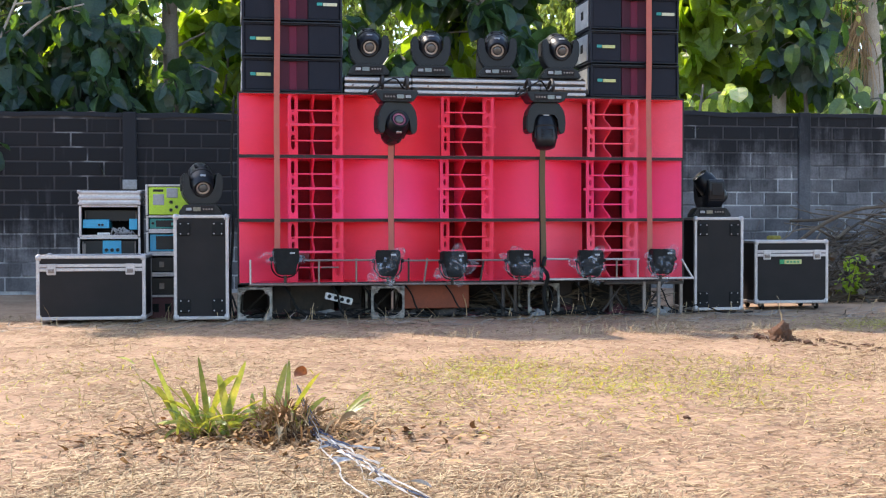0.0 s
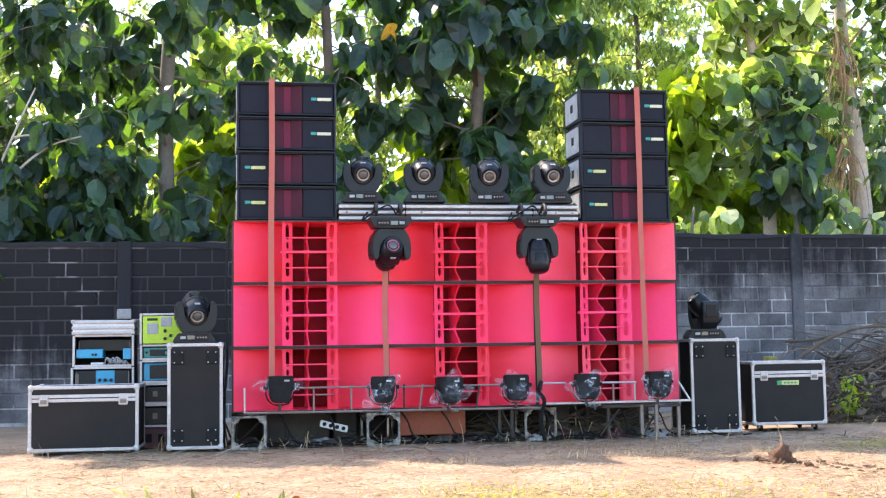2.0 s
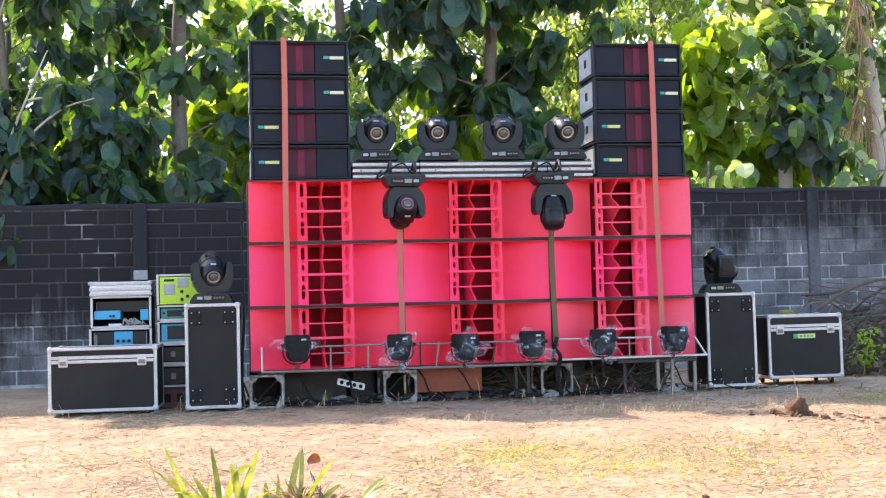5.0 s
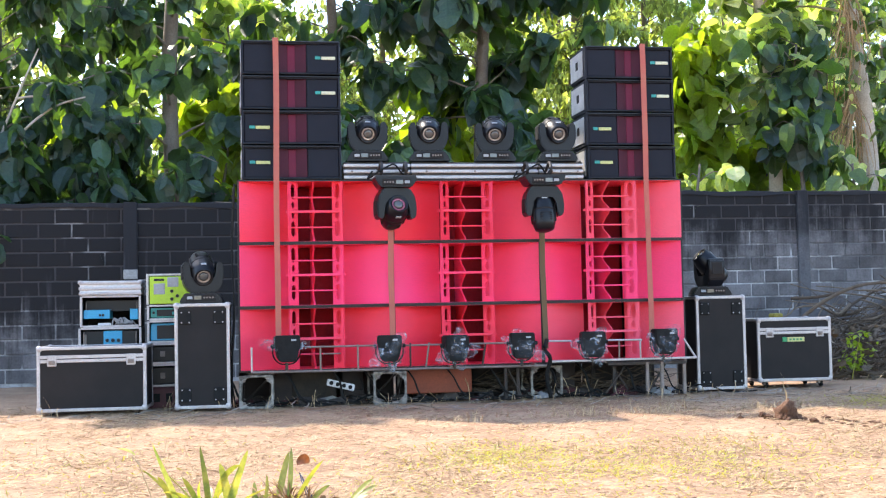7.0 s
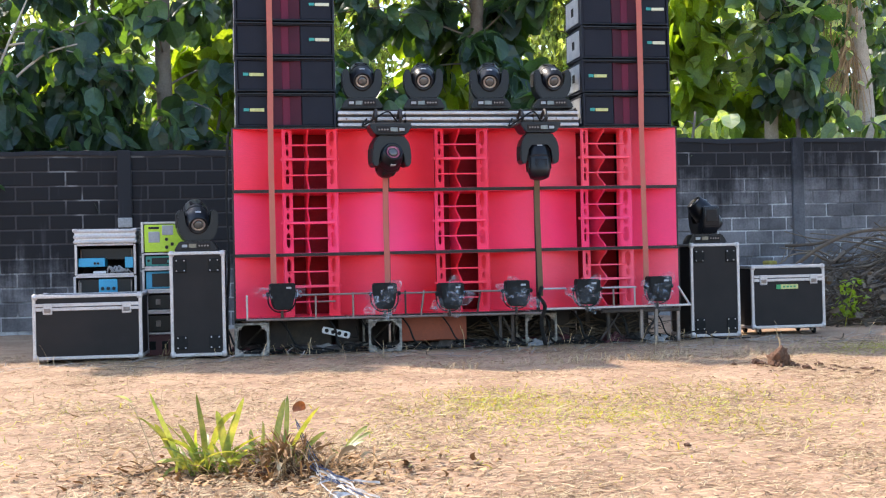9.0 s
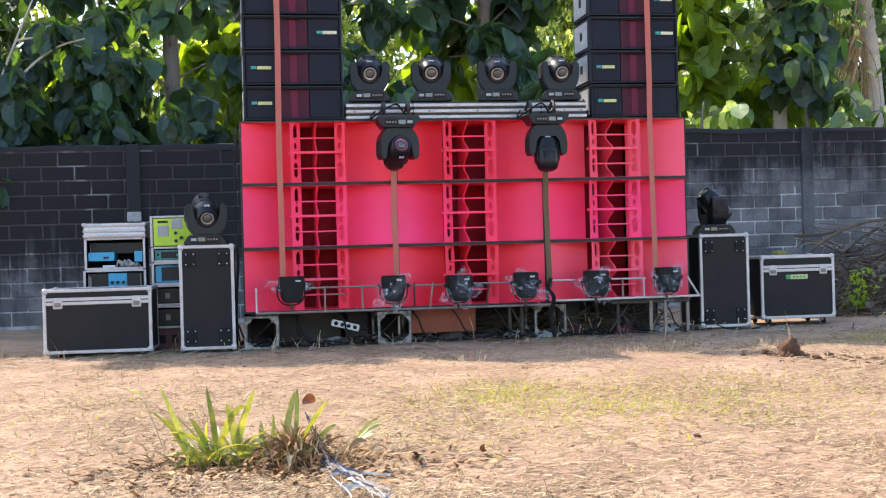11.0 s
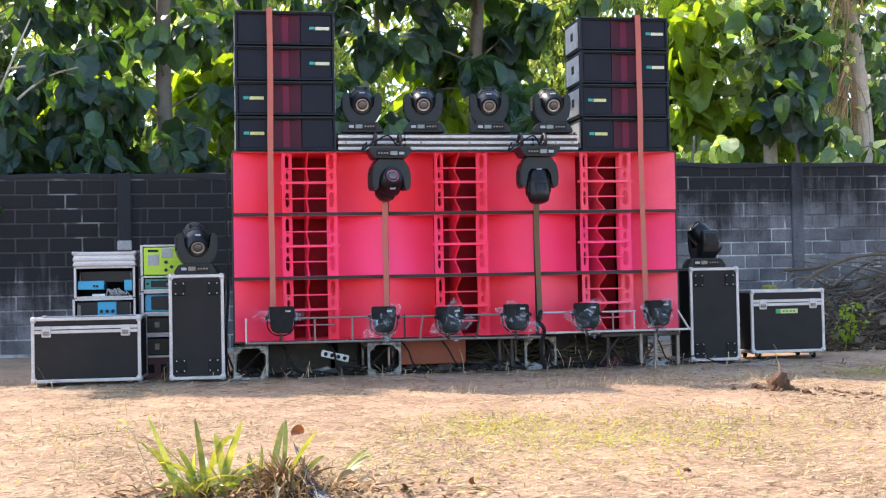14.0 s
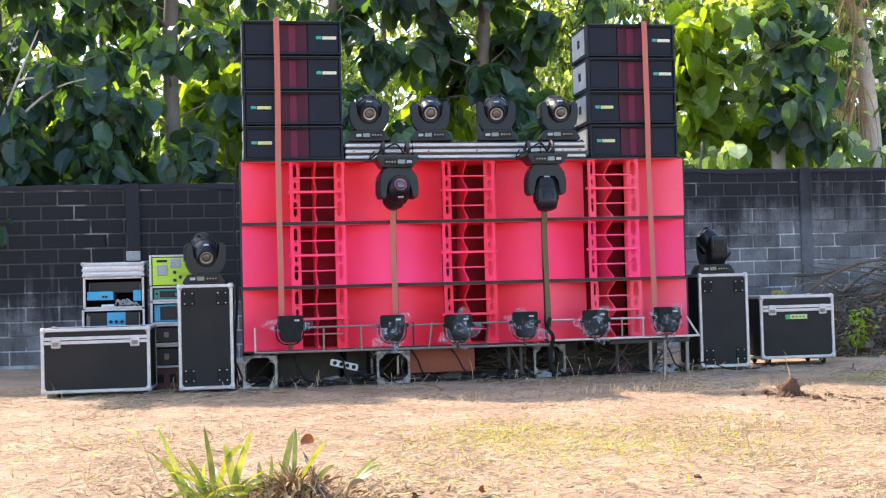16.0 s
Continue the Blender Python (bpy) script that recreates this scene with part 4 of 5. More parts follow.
# ---- racks beside the stack ----
def rack(name, label, w, d, h, m, group="equipment racks"):
    """An open-fronted rack case: frame of aluminium edges round a black shell."""
    s = thing(name, label, "equipment rack", m, group)
    t = 0.014
    bm = B()
    box(bm, 0, t, 0.01, d, 0, h)
    box(bm, w - t, w, 0.01, d, 0, h)
    box(bm, t, w - t, 0.01, d, h - t, h)
    box(bm, t, w - t, 0.01, d, 0, t)
    box(bm, t, w - t, d - t, d, t, h - t)
    part("shell", bm, BLACK_MATT, s)
    for x in (-0.003, w - 0.017):
        part("edge_rail", box(B(), x, x + 0.02, -0.002, 0.018, 0.004, h - 0.004, 0.003), ALU, s, "aluminium edge")
    for z in (-0.002, h - 0.018):
        part("edge_rail", box(B(), 0.018, w - 0.018, -0.004, 0.016, z + 0.002, z + 0.02, 0.003), ALU, s, "aluminium edge")
    return s


def unit(parent, name, x0, x1, z0, z1, mat, label="", y=0.03, knobs=0, handles=True):
    u = part(name, box(B(), x0, x1, y, y + 0.25, z0, z1, 0.004), mat, parent, label)
    for k in range(knobs):
        part("knob", lathe(B(), [(0.011, 0), (0.009, 0.014)], pose(x0 + (x1 - x0) * (0.62 + 0.12 * k), y, (z0 + z1) / 2 - 0.008, rx=90), 12), BLACK, u)
    if handles:
        for x in (x0 + 0.012, x1 - 0.012):
            part("handle", tube(B(), smooth_path([(x, y, z0 + 0.012), (x, y - 0.022, z0 + 0.02), (x, y - 0.022, z1 - 0.02), (x, y, z1 - 0.012)], 4), 0.005, 6), STEEL, u, smooth=True)
    return u


A = rack("equipment_rack", "open black rack with a blue amplifier behind the long case", 0.50, 0.45, 0.672, at(-1.295, 0.50, 0))
unit(A, "amplifier", 0.028, 0.47, 0.50, 0.645, BLACK, "black amplifier")
f = part("front_plate", box(B(), 0.195, 0.345, 0.020, 0.032, 0.508, 0.645, 0.003), BLUE, A, "blue front plate")
for k in range(3):
    part("knob", lathe(B(), [(0.016, 0), (0.013, 0.016)], pose(0.225 + 0.045 * k, 0.020, 0.565, rx=90), 12), BLACK, f)
part("front_plate", box(B(), 0.03, 0.06, 0.018, 0.03, 0.52, 0.62, 0.003), STEEL, A)
unit(A, "amplifier", 0.028, 0.47, 0.33, 0.48, BLACK, "black amplifier")
unit(A, "amplifier", 0.028, 0.47, 0.15, 0.31, BLACK, "black amplifier")

A2 = rack("equipment_rack", "open rack holding blue boxes and loose cables, on another rack", 0.485, 0.45, 0.262, at(-1.282, 0.50, 0.674))
unit(A2, "amplifier", 0.025, 0.46, 0.13, 0.225, BLACK, "black amplifier", y=0.12)
unit(A2, "control_box", 0.022, 0.235, 0.072, 0.145, BLUE, "blue control box with knobs", knobs=2, handles=False)
unit(A2, "control_box", 0.395, 0.462, 0.060, 0.150, BLUE, "blue control box", handles=False)
part("note", box(B(), 0.14, 0.24, 0.02, 0.06, 0.018, 0.036, 0.003), WHITE, A2, "white plug strip")
cq = random.Random(5)
bm = B()
for k in range(5):
    x = 0.25 + 0.025 * k
    tube(bm, smooth_path([(x, 0.05, 0.02), (x + cq.uniform(-.03, .05), 0.02, 0.06 + cq.uniform(0, .02)), (x + 0.06, 0.03, 0.03), (x + cq.uniform(.02, .1), 0.02, 0.05), (x + 0.09, 0.06, 0.02)], 5), 0.006, 5)
part("loose_cable", bm, GREY_SIDE, A2, "grey bundled cable", smooth=True)

lidthing = thing("ribbed_case", "flat ribbed white aluminium case lying on an open rack", "flat case", at(-1.292, 0.485, 0.938))
part("panel", box(B(), 0.008, 0.497, 0.008, 0.46, 0.0, 0.118, 0.004), WHITE, lidthing)
for z in (0.0, 0.042, 0.088):
    part("rib", box(B(), 0.0, 0.505, -0.004, 0.47, z, z + 0.028, 0.010, 2), ALU, lidthing, "silver rib")
for x in (0.012, 0.493):
    part("ball_corner", lathe(B(), [(0.012, 0), (0.020, 0.010), (0.018, 0.026), (0.006, 0.03)], pose(x, 0.01, 0.094), 10), ALU, lidthing, smooth=True)

crate = thing("plastic_crate", "dark red plastic crate on the soil under a rack", "crate", at(-0.745, 0.44, 0))
bm = B()
box(bm, 0, 0.36, 0, 0.02, 0, 0.17, 0.004)
box(bm, 0, 0.02, 0.02, 0.40, 0, 0.17, 0.004)
box(bm, 0.34, 0.36, 0.02, 0.40, 0, 0.17, 0.004)
box(bm, 0.02, 0.34, 0.38, 0.40, 0, 0.17, 0.004)
box(bm, 0.0, 0.36, 0.0, 0.40, 0.15, 0.172, 0.004)
part("wall", bm, material("dark_red_plastic", (0.09, 0.012, 0.018), 0.5, second=(0.05, 0.01, 0.012), scale=10), crate)
for k in range(3):
    part("slot", box(B(), 0.05 + 0.10 * k, 0.10 + 0.10 * k, -0.003, 0.004, 0.05, 0.12, 0.002), RUBBER, crate)
z = 0.174
for h, mat, label, lab in ((0.186, BLACK, "black rack drawer with aluminium trim", 0), (0.170, BLACK, "black rack drawer with aluminium trim", 0),
                           (0.186, BLACK, "black box with a blue-edged frame", 1), (0.128, TEAL, "teal-edged control unit in a rack tray", 2)):
    r = rack("rack_tray", label, 0.36, 0.42, h, at(-0.742, 0.46, z), "stacked rack trays")
    if lab == 0:
        unit(r, "drawer", 0.025, 0.335, 0.022, h - 0.028, mat, handles=False)
        for x in (0.10, 0.22):
            part("latch", box(B(), x, x + 0.04, 0.018, 0.03, h * 0.35, h * 0.62, 0.003), STEEL, r)
    else:
        unit(r, "face", 0.024, 0.336, 0.020, h - 0.024, BLUE if lab == 1 else TEAL, "blue-edged face", handles=False)
        g = part("screen", box(B(), 0.075, 0.31, 0.020, 0.034, 0.035, h - 0.04, 0.003), BLACK, r, "dark screen panel")
        if lab == 2:
            for k in range(3):
                part("key", box(B(), 0.20 + 0.035 * k, 0.225 + 0.035 * k, 0.014, 0.022, 0.045, 0.07, 0.002), TEAL, g)
            part("knob", lathe(B(), [(0.012, 0), (0.010, 0.012)], pose(0.05, 0.02, h / 2, rx=90), 12), BLACK, r)
    z += h + 0.002
lime = thing("controller_box", "lime green lighting controller in an aluminium tray on a rack", "controller", at(-0.742, 0.46, z))
part("tray", box(B(), -0.004, 0.37, 0.006, 0.40, 0, 0.252, 0.004), BLACK_MATT, lime)
for x in (-0.006, 0.356):
    part("edge_rail", box(B(), x, x + 0.02, -0.004, 0.02, 0.0, 0.256, 0.004), ALU, lime, "aluminium edge")
part("edge_rail", box(B(), 0.015, 0.355, -0.004, 0.02, 0.238, 0.256, 0.004), ALU, lime, "aluminium edge")
face = part("face", box(B(), 0.022, 0.345, -0.012, 0.02, 0.006, 0.232, 0.004), LIME, lime, "lime green face")
part("window", box(B(), 0.055, 0.145, -0.017, -0.008, 0.085, 0.175, 0.003), GREY_SIDE, face, "grey label window")
part("window", box(B(), 0.165, 0.255, -0.017, -0.008, 0.145, 0.225, 0.003), GREY_SIDE, face, "grey label window")
part("slot", box(B(), 0.055, 0.140, -0.015, -0.008, 0.195, 0.215, 0.002), BLACK, face)
for x, z in ((0.20, 0.11), (0.245, 0.07), (0.20, 0.045)):
    part("knob", lathe(B(), [(0.015, 0), (0.012, 0.014)], pose(x, -0.012, z, rx=90), 12), BLACK, face)

# ---- supports under the stack ----
def cast_frame(m):
    """A truss end: two thin square plates with corner gussets, joined by tubes and diagonals."""
    s = thing("support_frame", "worn pale steel truss end with corner gussets under the stack", "support", m, "support frames")
    w, h, d = 0.275, 0.268, 0.34
    e, g = 0.018, 0.074
    for y in (0.0, d):
        bm = B()
        for x0, x1, z0, z1 in ((0, w, 0, e), (0, w, h - e, h), (0, e, e, h - e), (w - e, w, e, h - e)):
            box(bm, x0, x1, y, y + 0.022, z0, z1, 0.003)
        for cx, sx in ((e, 1), (w - e, -1)):
            for cz, sz in ((e, 1), (h - e, -1)):
                tri = [(cx, cz), (cx + sx * (g - e), cz), (cx, cz + sz * (g - e))]
                prism(bm, tri if sx * sz < 0 else tri[::-1], 0.010, pose(0, y + 0.006, 0))
        part("end_plate", bm, CONCRETE, s, "blotched pale end plate")
    for x in (0.022, w - 0.022):
        for z in (0.022, h - 0.022):
            part("side_bar", rod(B(), (x, 0.02, z), (x, d, z), 0.016, seg=10), CONCRETE, s, smooth=True)
            part("bolt", lathe(B(), [(0.012, 0), (0.009, 0.008)], pose(x + (0.022 if x < 0.1 else -0.022), 0.006, z + (0.022 if z < 0.1 else -0.022), rx=90), 8), STEEL, s)
    for a, b in (((0.03, 0.03, 0.03), (0.03, d, h - 0.03)), ((w - 0.03, 0.03, h - 0.03), (w - 0.03, d, 0.03)), ((0.03, d - 0.02, 0.03), (w - 0.03, d - 0.02, h - 0.03))):
        part("brace", rod(B(), a, b, 0.008), DARK_STEEL, s)
    return s


fr = cast_frame(at(-0.005, 0.02, 0, rz=-3))
copy_thing(fr, at(1.075, 0.0, 0.0, rz=2))
copy_thing(fr, at(2.415, 0.10, 0.006, rz=1))

bench = thing("steel_bench_frame", "dark steel bench frame under the end of the stack", "stand", at(0, 0, 0))
for u, v, mat in ((3.14, 0.10, DARK_STEEL), (3.40, 0.0, STEEL), (3.53, 0.0, STEEL), (3.735, 0.02, STEEL), (3.09, 0.55, DARK_STEEL), (3.62, 0.55, DARK_STEEL), (2.20, 0.12, DARK_STEEL), (2.31, 0.14, DARK_STEEL)):
    part("leg", box(B(), u - 0.014, u + 0.014, v - 0.014, v + 0.014, 0.004, 0.285, 0.003), mat, bench)
part("top_rail", box(B(), 3.05, 3.75, -0.012, 0.026, 0.262, 0.290, 0.003), DARK_STEEL, bench)
part("top_rail", box(B(), 2.12, 2.40, 0.10, 0.14, 0.262, 0.290, 0.003), DARK_STEEL, bench)
part("top_rail", box(B(), 2.95, 3.70, 0.53, 0.57, 0.262, 0.290, 0.003), DARK_STEEL, bench)
for a, b in (((3.06, 0.08, 0.03), (3.24, 0.08, 0.26)), ((3.12, 0.10, 0.26), (3.28, 0.10, 0.02)), ((3.42, 0.05, 0.02), (3.58, 0.05, 0.26)), ((3.44, 0.30, 0.26), (3.60, 0.30, 0.02)), ((2.22, 0.13, 0.26), (2.34, 0.13, 0.02))):
    part("brace", rod(B(), a, b, 0.009), DARK_STEEL, bench)
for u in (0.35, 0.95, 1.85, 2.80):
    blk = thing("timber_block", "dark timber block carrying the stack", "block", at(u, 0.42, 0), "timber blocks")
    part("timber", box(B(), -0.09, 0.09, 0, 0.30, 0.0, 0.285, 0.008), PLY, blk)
# added boards: close the gap behind so the space under the stack stays dark
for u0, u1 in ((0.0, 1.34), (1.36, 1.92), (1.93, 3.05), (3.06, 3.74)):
    solid("shade_board", box(B(), u0, u1, 0.78, 0.80, 0.0, 0.288, 0.004), PLY, "added dark board standing for the shade under the stack", "board", ST, "backing boards")
solid("rust_red_board", box(B(), 1.36, 1.92, 0.16, 0.19, 0.07, 0.285, 0.006), RUST, "rust red board leaning under the stack", "board", ST)
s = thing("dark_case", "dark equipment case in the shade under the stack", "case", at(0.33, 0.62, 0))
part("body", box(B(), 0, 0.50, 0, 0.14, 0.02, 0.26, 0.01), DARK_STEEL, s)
part("foot", box(B(), 0.05, 0.45, 0.02, 0.12, 0.0, 0.02), RUBBER, s)
s = thing("power_strip", "pale power strip hanging askew among cables under the stack", "power strip", at(0.70, 0.10, 0.165, ry=14))
part("body", box(B(), 0, 0.23, 0, 0.04, 0, 0.055, 0.008), WHITE, s)
for k in range(4):
    part("socket", lathe(B(), [(0.017, 0), (0.015, 0.004)], pose(0.035 + 0.053 * k, 0.0, 0.028, rx=90), 12), RUBBER, s)
part("lead", tube(B(), smooth_path([(0.22, 0.02, 0.02), (0.30, 0.03, 0.03), (0.27, 0.06, 0.11)], 5), 0.006, 6), RUBBER, s)

brush = B()
br_rng = random.Random(64)
for k in range(260):
    u, v, z = br_rng.uniform(1.95, 3.7), br_rng.uniform(0.35, 0.74), br_rng.random() ** 1.6 * 0.20
    a, t, ln = br_rng.uniform(-0.8, 0.8), br_rng.gauss(0, 0.3), br_rng.uniform(0.08, 0.35)
    tube(brush, [(u, v, z), (u + ln * math.cos(a), min(0.76, v + 0.3 * ln * math.sin(a)), max(0.01, z + ln * t))], br_rng.uniform(0.003, 0.009), 4, 0.002)
solid("brush_litter", brush, STICK, "broken dry sticks heaped in the shade under the stack", "brush", ST, kind="stuff")
# rags, chips and crushed litter lying in the shade under the stack
lr = random.Random(93)
RAG = [material("dirty_rag", (0.075, 0.062, 0.055), 0.9, second=(0.03, 0.026, 0.024), scale=14), material("grey_litter", (0.30, 0.29, 0.28), 0.7, second=(0.14, 0.13, 0.12), scale=25), material("maroon_rag", (0.085, 0.022, 0.028), 0.9, second=(0.04, 0.014, 0.016), scale=14)]
for k in range(80):
    u = lr.uniform(-0.05, 3.75)
    r = lr.uniform(0.03, 0.10)
    bm = B()
    bmesh.ops.create_icosphere(bm, subdivisions=2, radius=1.0)
    for p in bm.verts:
        f = 1 + 0.7 * noise.noise(p.co * 2.3 + Vector((k * 3.1, 0, 0))) + 0.4 * noise.noise(p.co * 6.0 + Vector((0, k * 1.7, 0)))
        p.co = Vector((p.co.x * r * f * 1.3, p.co.y * r * f, max(p.co.z, -0.15) * r * f * 0.62))
    pale = k % 9 == 4
    solid("rag", bm, RAG[1] if pale else RAG[2 * (k % 5 == 1)], "crumpled pale litter on the soil under the stack" if pale else "crumpled dark rag on the soil under the stack", "litter", at(u, lr.uniform(0.1, 0.75), 0.006, rz=lr.uniform(0, 180)), "litter under the stack")

# cables on the soil and hanging under the stack
cr = random.Random(21)
for k in range(32):
    u = -0.1 + 3.8 * (k + 0.5) / 32 + cr.uniform(-0.1, 0.1)
    ln = cr.uniform(0.25, 0.7)
    if k % 3 == 0:
        pts = [(u, 0.12, 0.29), (u + 0.06, 0.06, 0.20), (u + 0.02 + ln * 0.2, 0.04, 0.06), (u + ln * 0.6, 0.10, 0.012), (u + ln, 0.22, 0.012)]
    else:
        pts = [(u, 0.05 + cr.uniform(0, .3), 0.012), (u + ln * 0.3, cr.uniform(-0.04, 0.2), 0.02 + cr.uniform(0, .06)), (u + ln * 0.6, 0.1 + cr.uniform(-.1, .15), 0.012), (u + ln, cr.uniform(0.0, 0.35), 0.012)]
    solid("cable", tube(B(), smooth_path(pts, 6), cr.uniform(0.006, 0.011), 6), RUBBER, "black power cable trailing under the stack", "cable", ST, "cables under the stack", smooth=True)
for pts in ([(-0.02, -0.06, 1.80), (-0.045, 0.02, 1.2), (-0.03, 0.0, 0.75), (-0.06, 0.03, 0.3), (-0.03, 0.06, 0.012)], [(-0.03, 0.05, 1.78), (-0.05, 0.04, 1.3), (-0.035, 0.07, 0.9), (-0.05, 0.06, 0.5), (-0.06, 0.10, 0.012)]):
    solid("cable", tube(B(), smooth_path(pts, 8), 0.007, 6), RUBBER, "cable hanging down the side of the red stack", "cable", ST, "cables under the stack", smooth=True)

# ---- rail and wrapped floodlights in front of the stack ----
rail = thing("lamp_rail", "low frame of steel tubes carrying wrapped lamps before the stack", "rail", ST)
def bar(a, b, r=0.009, mat=STEEL):
    part("tube", rod(B(), a, b, r, seg=8), mat, rail)
V0 = -0.12
bar((0.09, V0, 0.297), (2.50, V0, 0.285), 0.010)
part("pale_bar", box(B(), 2.52, 3.795, V0 - 0.02, V0 + 0.02, 0.308, 0.326, 0.004), ALU, rail, "pale flat bar")
for a, b in (((0.52, 0.487), (1.08, 0.486)), ((1.32, 0.480), (1.64, 0.480)), ((1.86, 0.480), (2.18, 0.478)), ((2.50, 0.484), (2.71, 0.482)), ((3.00, 0.480), (3.32, 0.477))):
    bar((a[0], V0, a[1]), (b[0], V0, b[1]), 0.008, STEEL if a[0] < 2.4 else ALU)
for u, z0, z1, mat in ((0.098, 0.30, 0.495, ALU), (0.64, 0.30, 0.495, STEEL), (0.94, 0.30, 0.50, STEEL), (1.365, 0.30, 0.50, DARK_STEEL), (1.49, 0.30, 0.50, STEEL), (1.955, 0.29, 0.475, DARK_STEEL), (3.305, 0.325, 0.477, ALU), (3.12, 0.325, 0.477, STEEL)):
    bar((u, V0, z0), (u + (0.03 if 1.4 < u < 2 else 0), V0, z1), 0.008, mat)
bar((0.66, V0, 0.43), (0.80, V0, 0.43), 0.006)
bar((3.688, V0, 0.476), (3.785, V0, 0.322), 0.009, ALU)
for u in (0.12, 0.90, 1.70, 2.40, 3.00, 3.70):
    part("foot_tube", rod(B(), (u, V0, 0.30), (u, 0.01, 0.30), 0.009), STEEL, rail)


def flood(u, z, seed, wrap):
    q = random.Random(seed)
    lab = "black floodlight loosely wrapped in clear plastic on the rail" if wrap else "black floodlight with its clear plastic wrap pulled aside"
    s = thing("floodlight", lab, "stage light", at(u, V0 - 0.05, z, rz=q.uniform(-8, 8)), "wrapped floodlights")
    body = B()
    prism(body, [(-0.098, 0.105), (-0.100, 0.03), (-0.072, -0.085), (-0.05, -0.105), (0.05, -0.105), (0.072, -0.085), (0.100, 0.03), (0.098, 0.105)], 0.12, pose(0, -0.06, 0))
    bmesh.ops.bevel(body, geom=body.edges[:], offset=0.008, segments=2, affect="EDGES")
    b = part("body", body, RUBBER, s)
    part("mark", box(B(), 0.025, 0.065, -0.064, -0.058, 0.062, 0.076, 0.001), GREY_SIDE, b)
    part("bracket", tube(B(), smooth_path([(-0.108, 0.03, 0.02), (-0.104, 0.03, -0.06), (-0.05, 0.03, -0.118), (0.05, 0.03, -0.118), (0.104, 0.03, -0.06), (0.108, 0.03, 0.02)], 4), 0.006, 6), RUBBER, s)
    for sx in (-1, 1):
        part("knob", lathe(B(), [(0.018, 0), (0.016, 0.02), (0.010, 0.026)], pose(sx * 0.103, 0, 0.02, ry=90 * sx), 12), RUBBER, s)
    part("post", rod(B(), (0, 0.03, -0.17), (0, 0.03, -0.112), 0.012), DARK_STEEL, s)
    film = B()
    if wrap:
        bmesh.ops.create_icosphere(film, subdivisions=4, radius=1.0)
        for v in film.verts:
            d = v.co.copy()
            n = noise.noise(d * 2.2 + Vector((seed, 0, 0))) * 0.30 + abs(noise.noise(Vector((d.x * 3.0, d.y * 3.0, d.z * 11.0 + seed)))) * 0.34 - 0.06
            peak = max(max(0.0, d.dot(Vector((x, 0.2 * i - 0.4, z)).normalized())) ** 14 * (1 - 0.16 * i) for i, (x, z) in enumerate(q_dir[seed % 4]))
            k = 0.92 + n + 0.9 * peak + q.uniform(-0.04, 0.04)
            v.co = Vector((d.x * 0.122 * k, d.y * 0.085 * k, d.z * 0.112 * k - 0.020))
    else:
        for sx in (-1, 1):
            pts = []
            for i in range(9):
                row = []
                for j in range(7):
                    x = sx * (0.085 + (0.15 if sx < 0 else 0.09) * i / 8)
                    zz = 0.085 - 0.11 * j / 6 * (1 - 0.25 * i / 8) + 0.02 * noise.noise((i * 0.5, j * 0.6, seed))
                    row.append(film.verts.new((x, -0.05 + 0.035 * noise.noise((i * 0.7, j * 0.9, seed + 5)), zz)))
                pts.append(row)
            for i in range(8):
                for j in range(6):
                    film.faces.new((pts[i][j], pts[i + 1][j], pts[i + 1][j + 1], pts[i][j + 1]))
            if sx < 0:
                part("plastic_wrap", film, FILM, s, "crumpled clear plastic wrap")
                film = B()
    part("plastic_wrap", film, FILM, s, "crumpled clear plastic wrap")
    return s


q_dir = [((0.5, 1.0), (-1.0, 0.2), (0.3, -1.0)), ((0.7, 1.0), (-0.8, -0.6), (0.1, -1.0), (-1.0, 0.5)), ((0.1, 1.0), (1.0, 0.1), (-1.0, -0.5), (0.5, -1.0)), ((1.0, -0.5), (-0.9, 0.5), (-0.2, 0.9))]
for k, (u, z) in enumerate(((0.374, 0.480), (1.190, 0.462), (1.728, 0.450), (2.280, 0.456), (2.878, 0.452), (3.498, 0.460))):
    flood(u, z, k, k > 0)
clampc = solid("black_cable_tie", tube(B(), smooth_path([(2.50, -0.14, 0.50), (2.47, -0.17, 0.42), (2.52, -0.15, 0.34), (2.50, -0.10, 0.20), (2.54, -0.06, 0.02)], 6), 0.017, 8), RUBBER, "thick black cable bundle tied to the rail", "cable", ST, smooth=True)

# cables round the hung lights and top bars
for k, (u, v) in enumerate(((1.24, -0.10), (2.45, -0.10))):
    br = thing("hanging_clamp", "black clamp plate holding a hung moving light", "clamp", at(u, -0.24, TOP - 0.012))
    part("plate", box(B(), -0.15, 0.18, -0.02, 0.30, 0.0, 0.018, 0.003), DARK_STEEL, br)
    for x in (-0.09, 0.11):
        part("hook", tube(B(), smooth_path([(x, 0.10, 0.018), (x, 0.06, 0.08), (x + 0.01, 0.16, 0.14), (x, 0.24, 0.08)], 5), 0.014, 6), DARK_STEEL, br, smooth=True)
    solid("cable", tube(B(), smooth_path([(u - 0.15, -0.06, TOP + 0.06), (u - 0.20, -0.16, TOP - 0.01), (u - 0.10, -0.20, TOP + 0.05), (u + 0.02, -0.12, TOP + 0.11), (u + 0.10, -0.05, TOP + 0.04), (u + 0.16, 0.0, TOP + 0.09)], 6), 0.007, 6), RUBBER, "black cable looped round a hung light", "cable", ST, "cables under the stack", smooth=True)

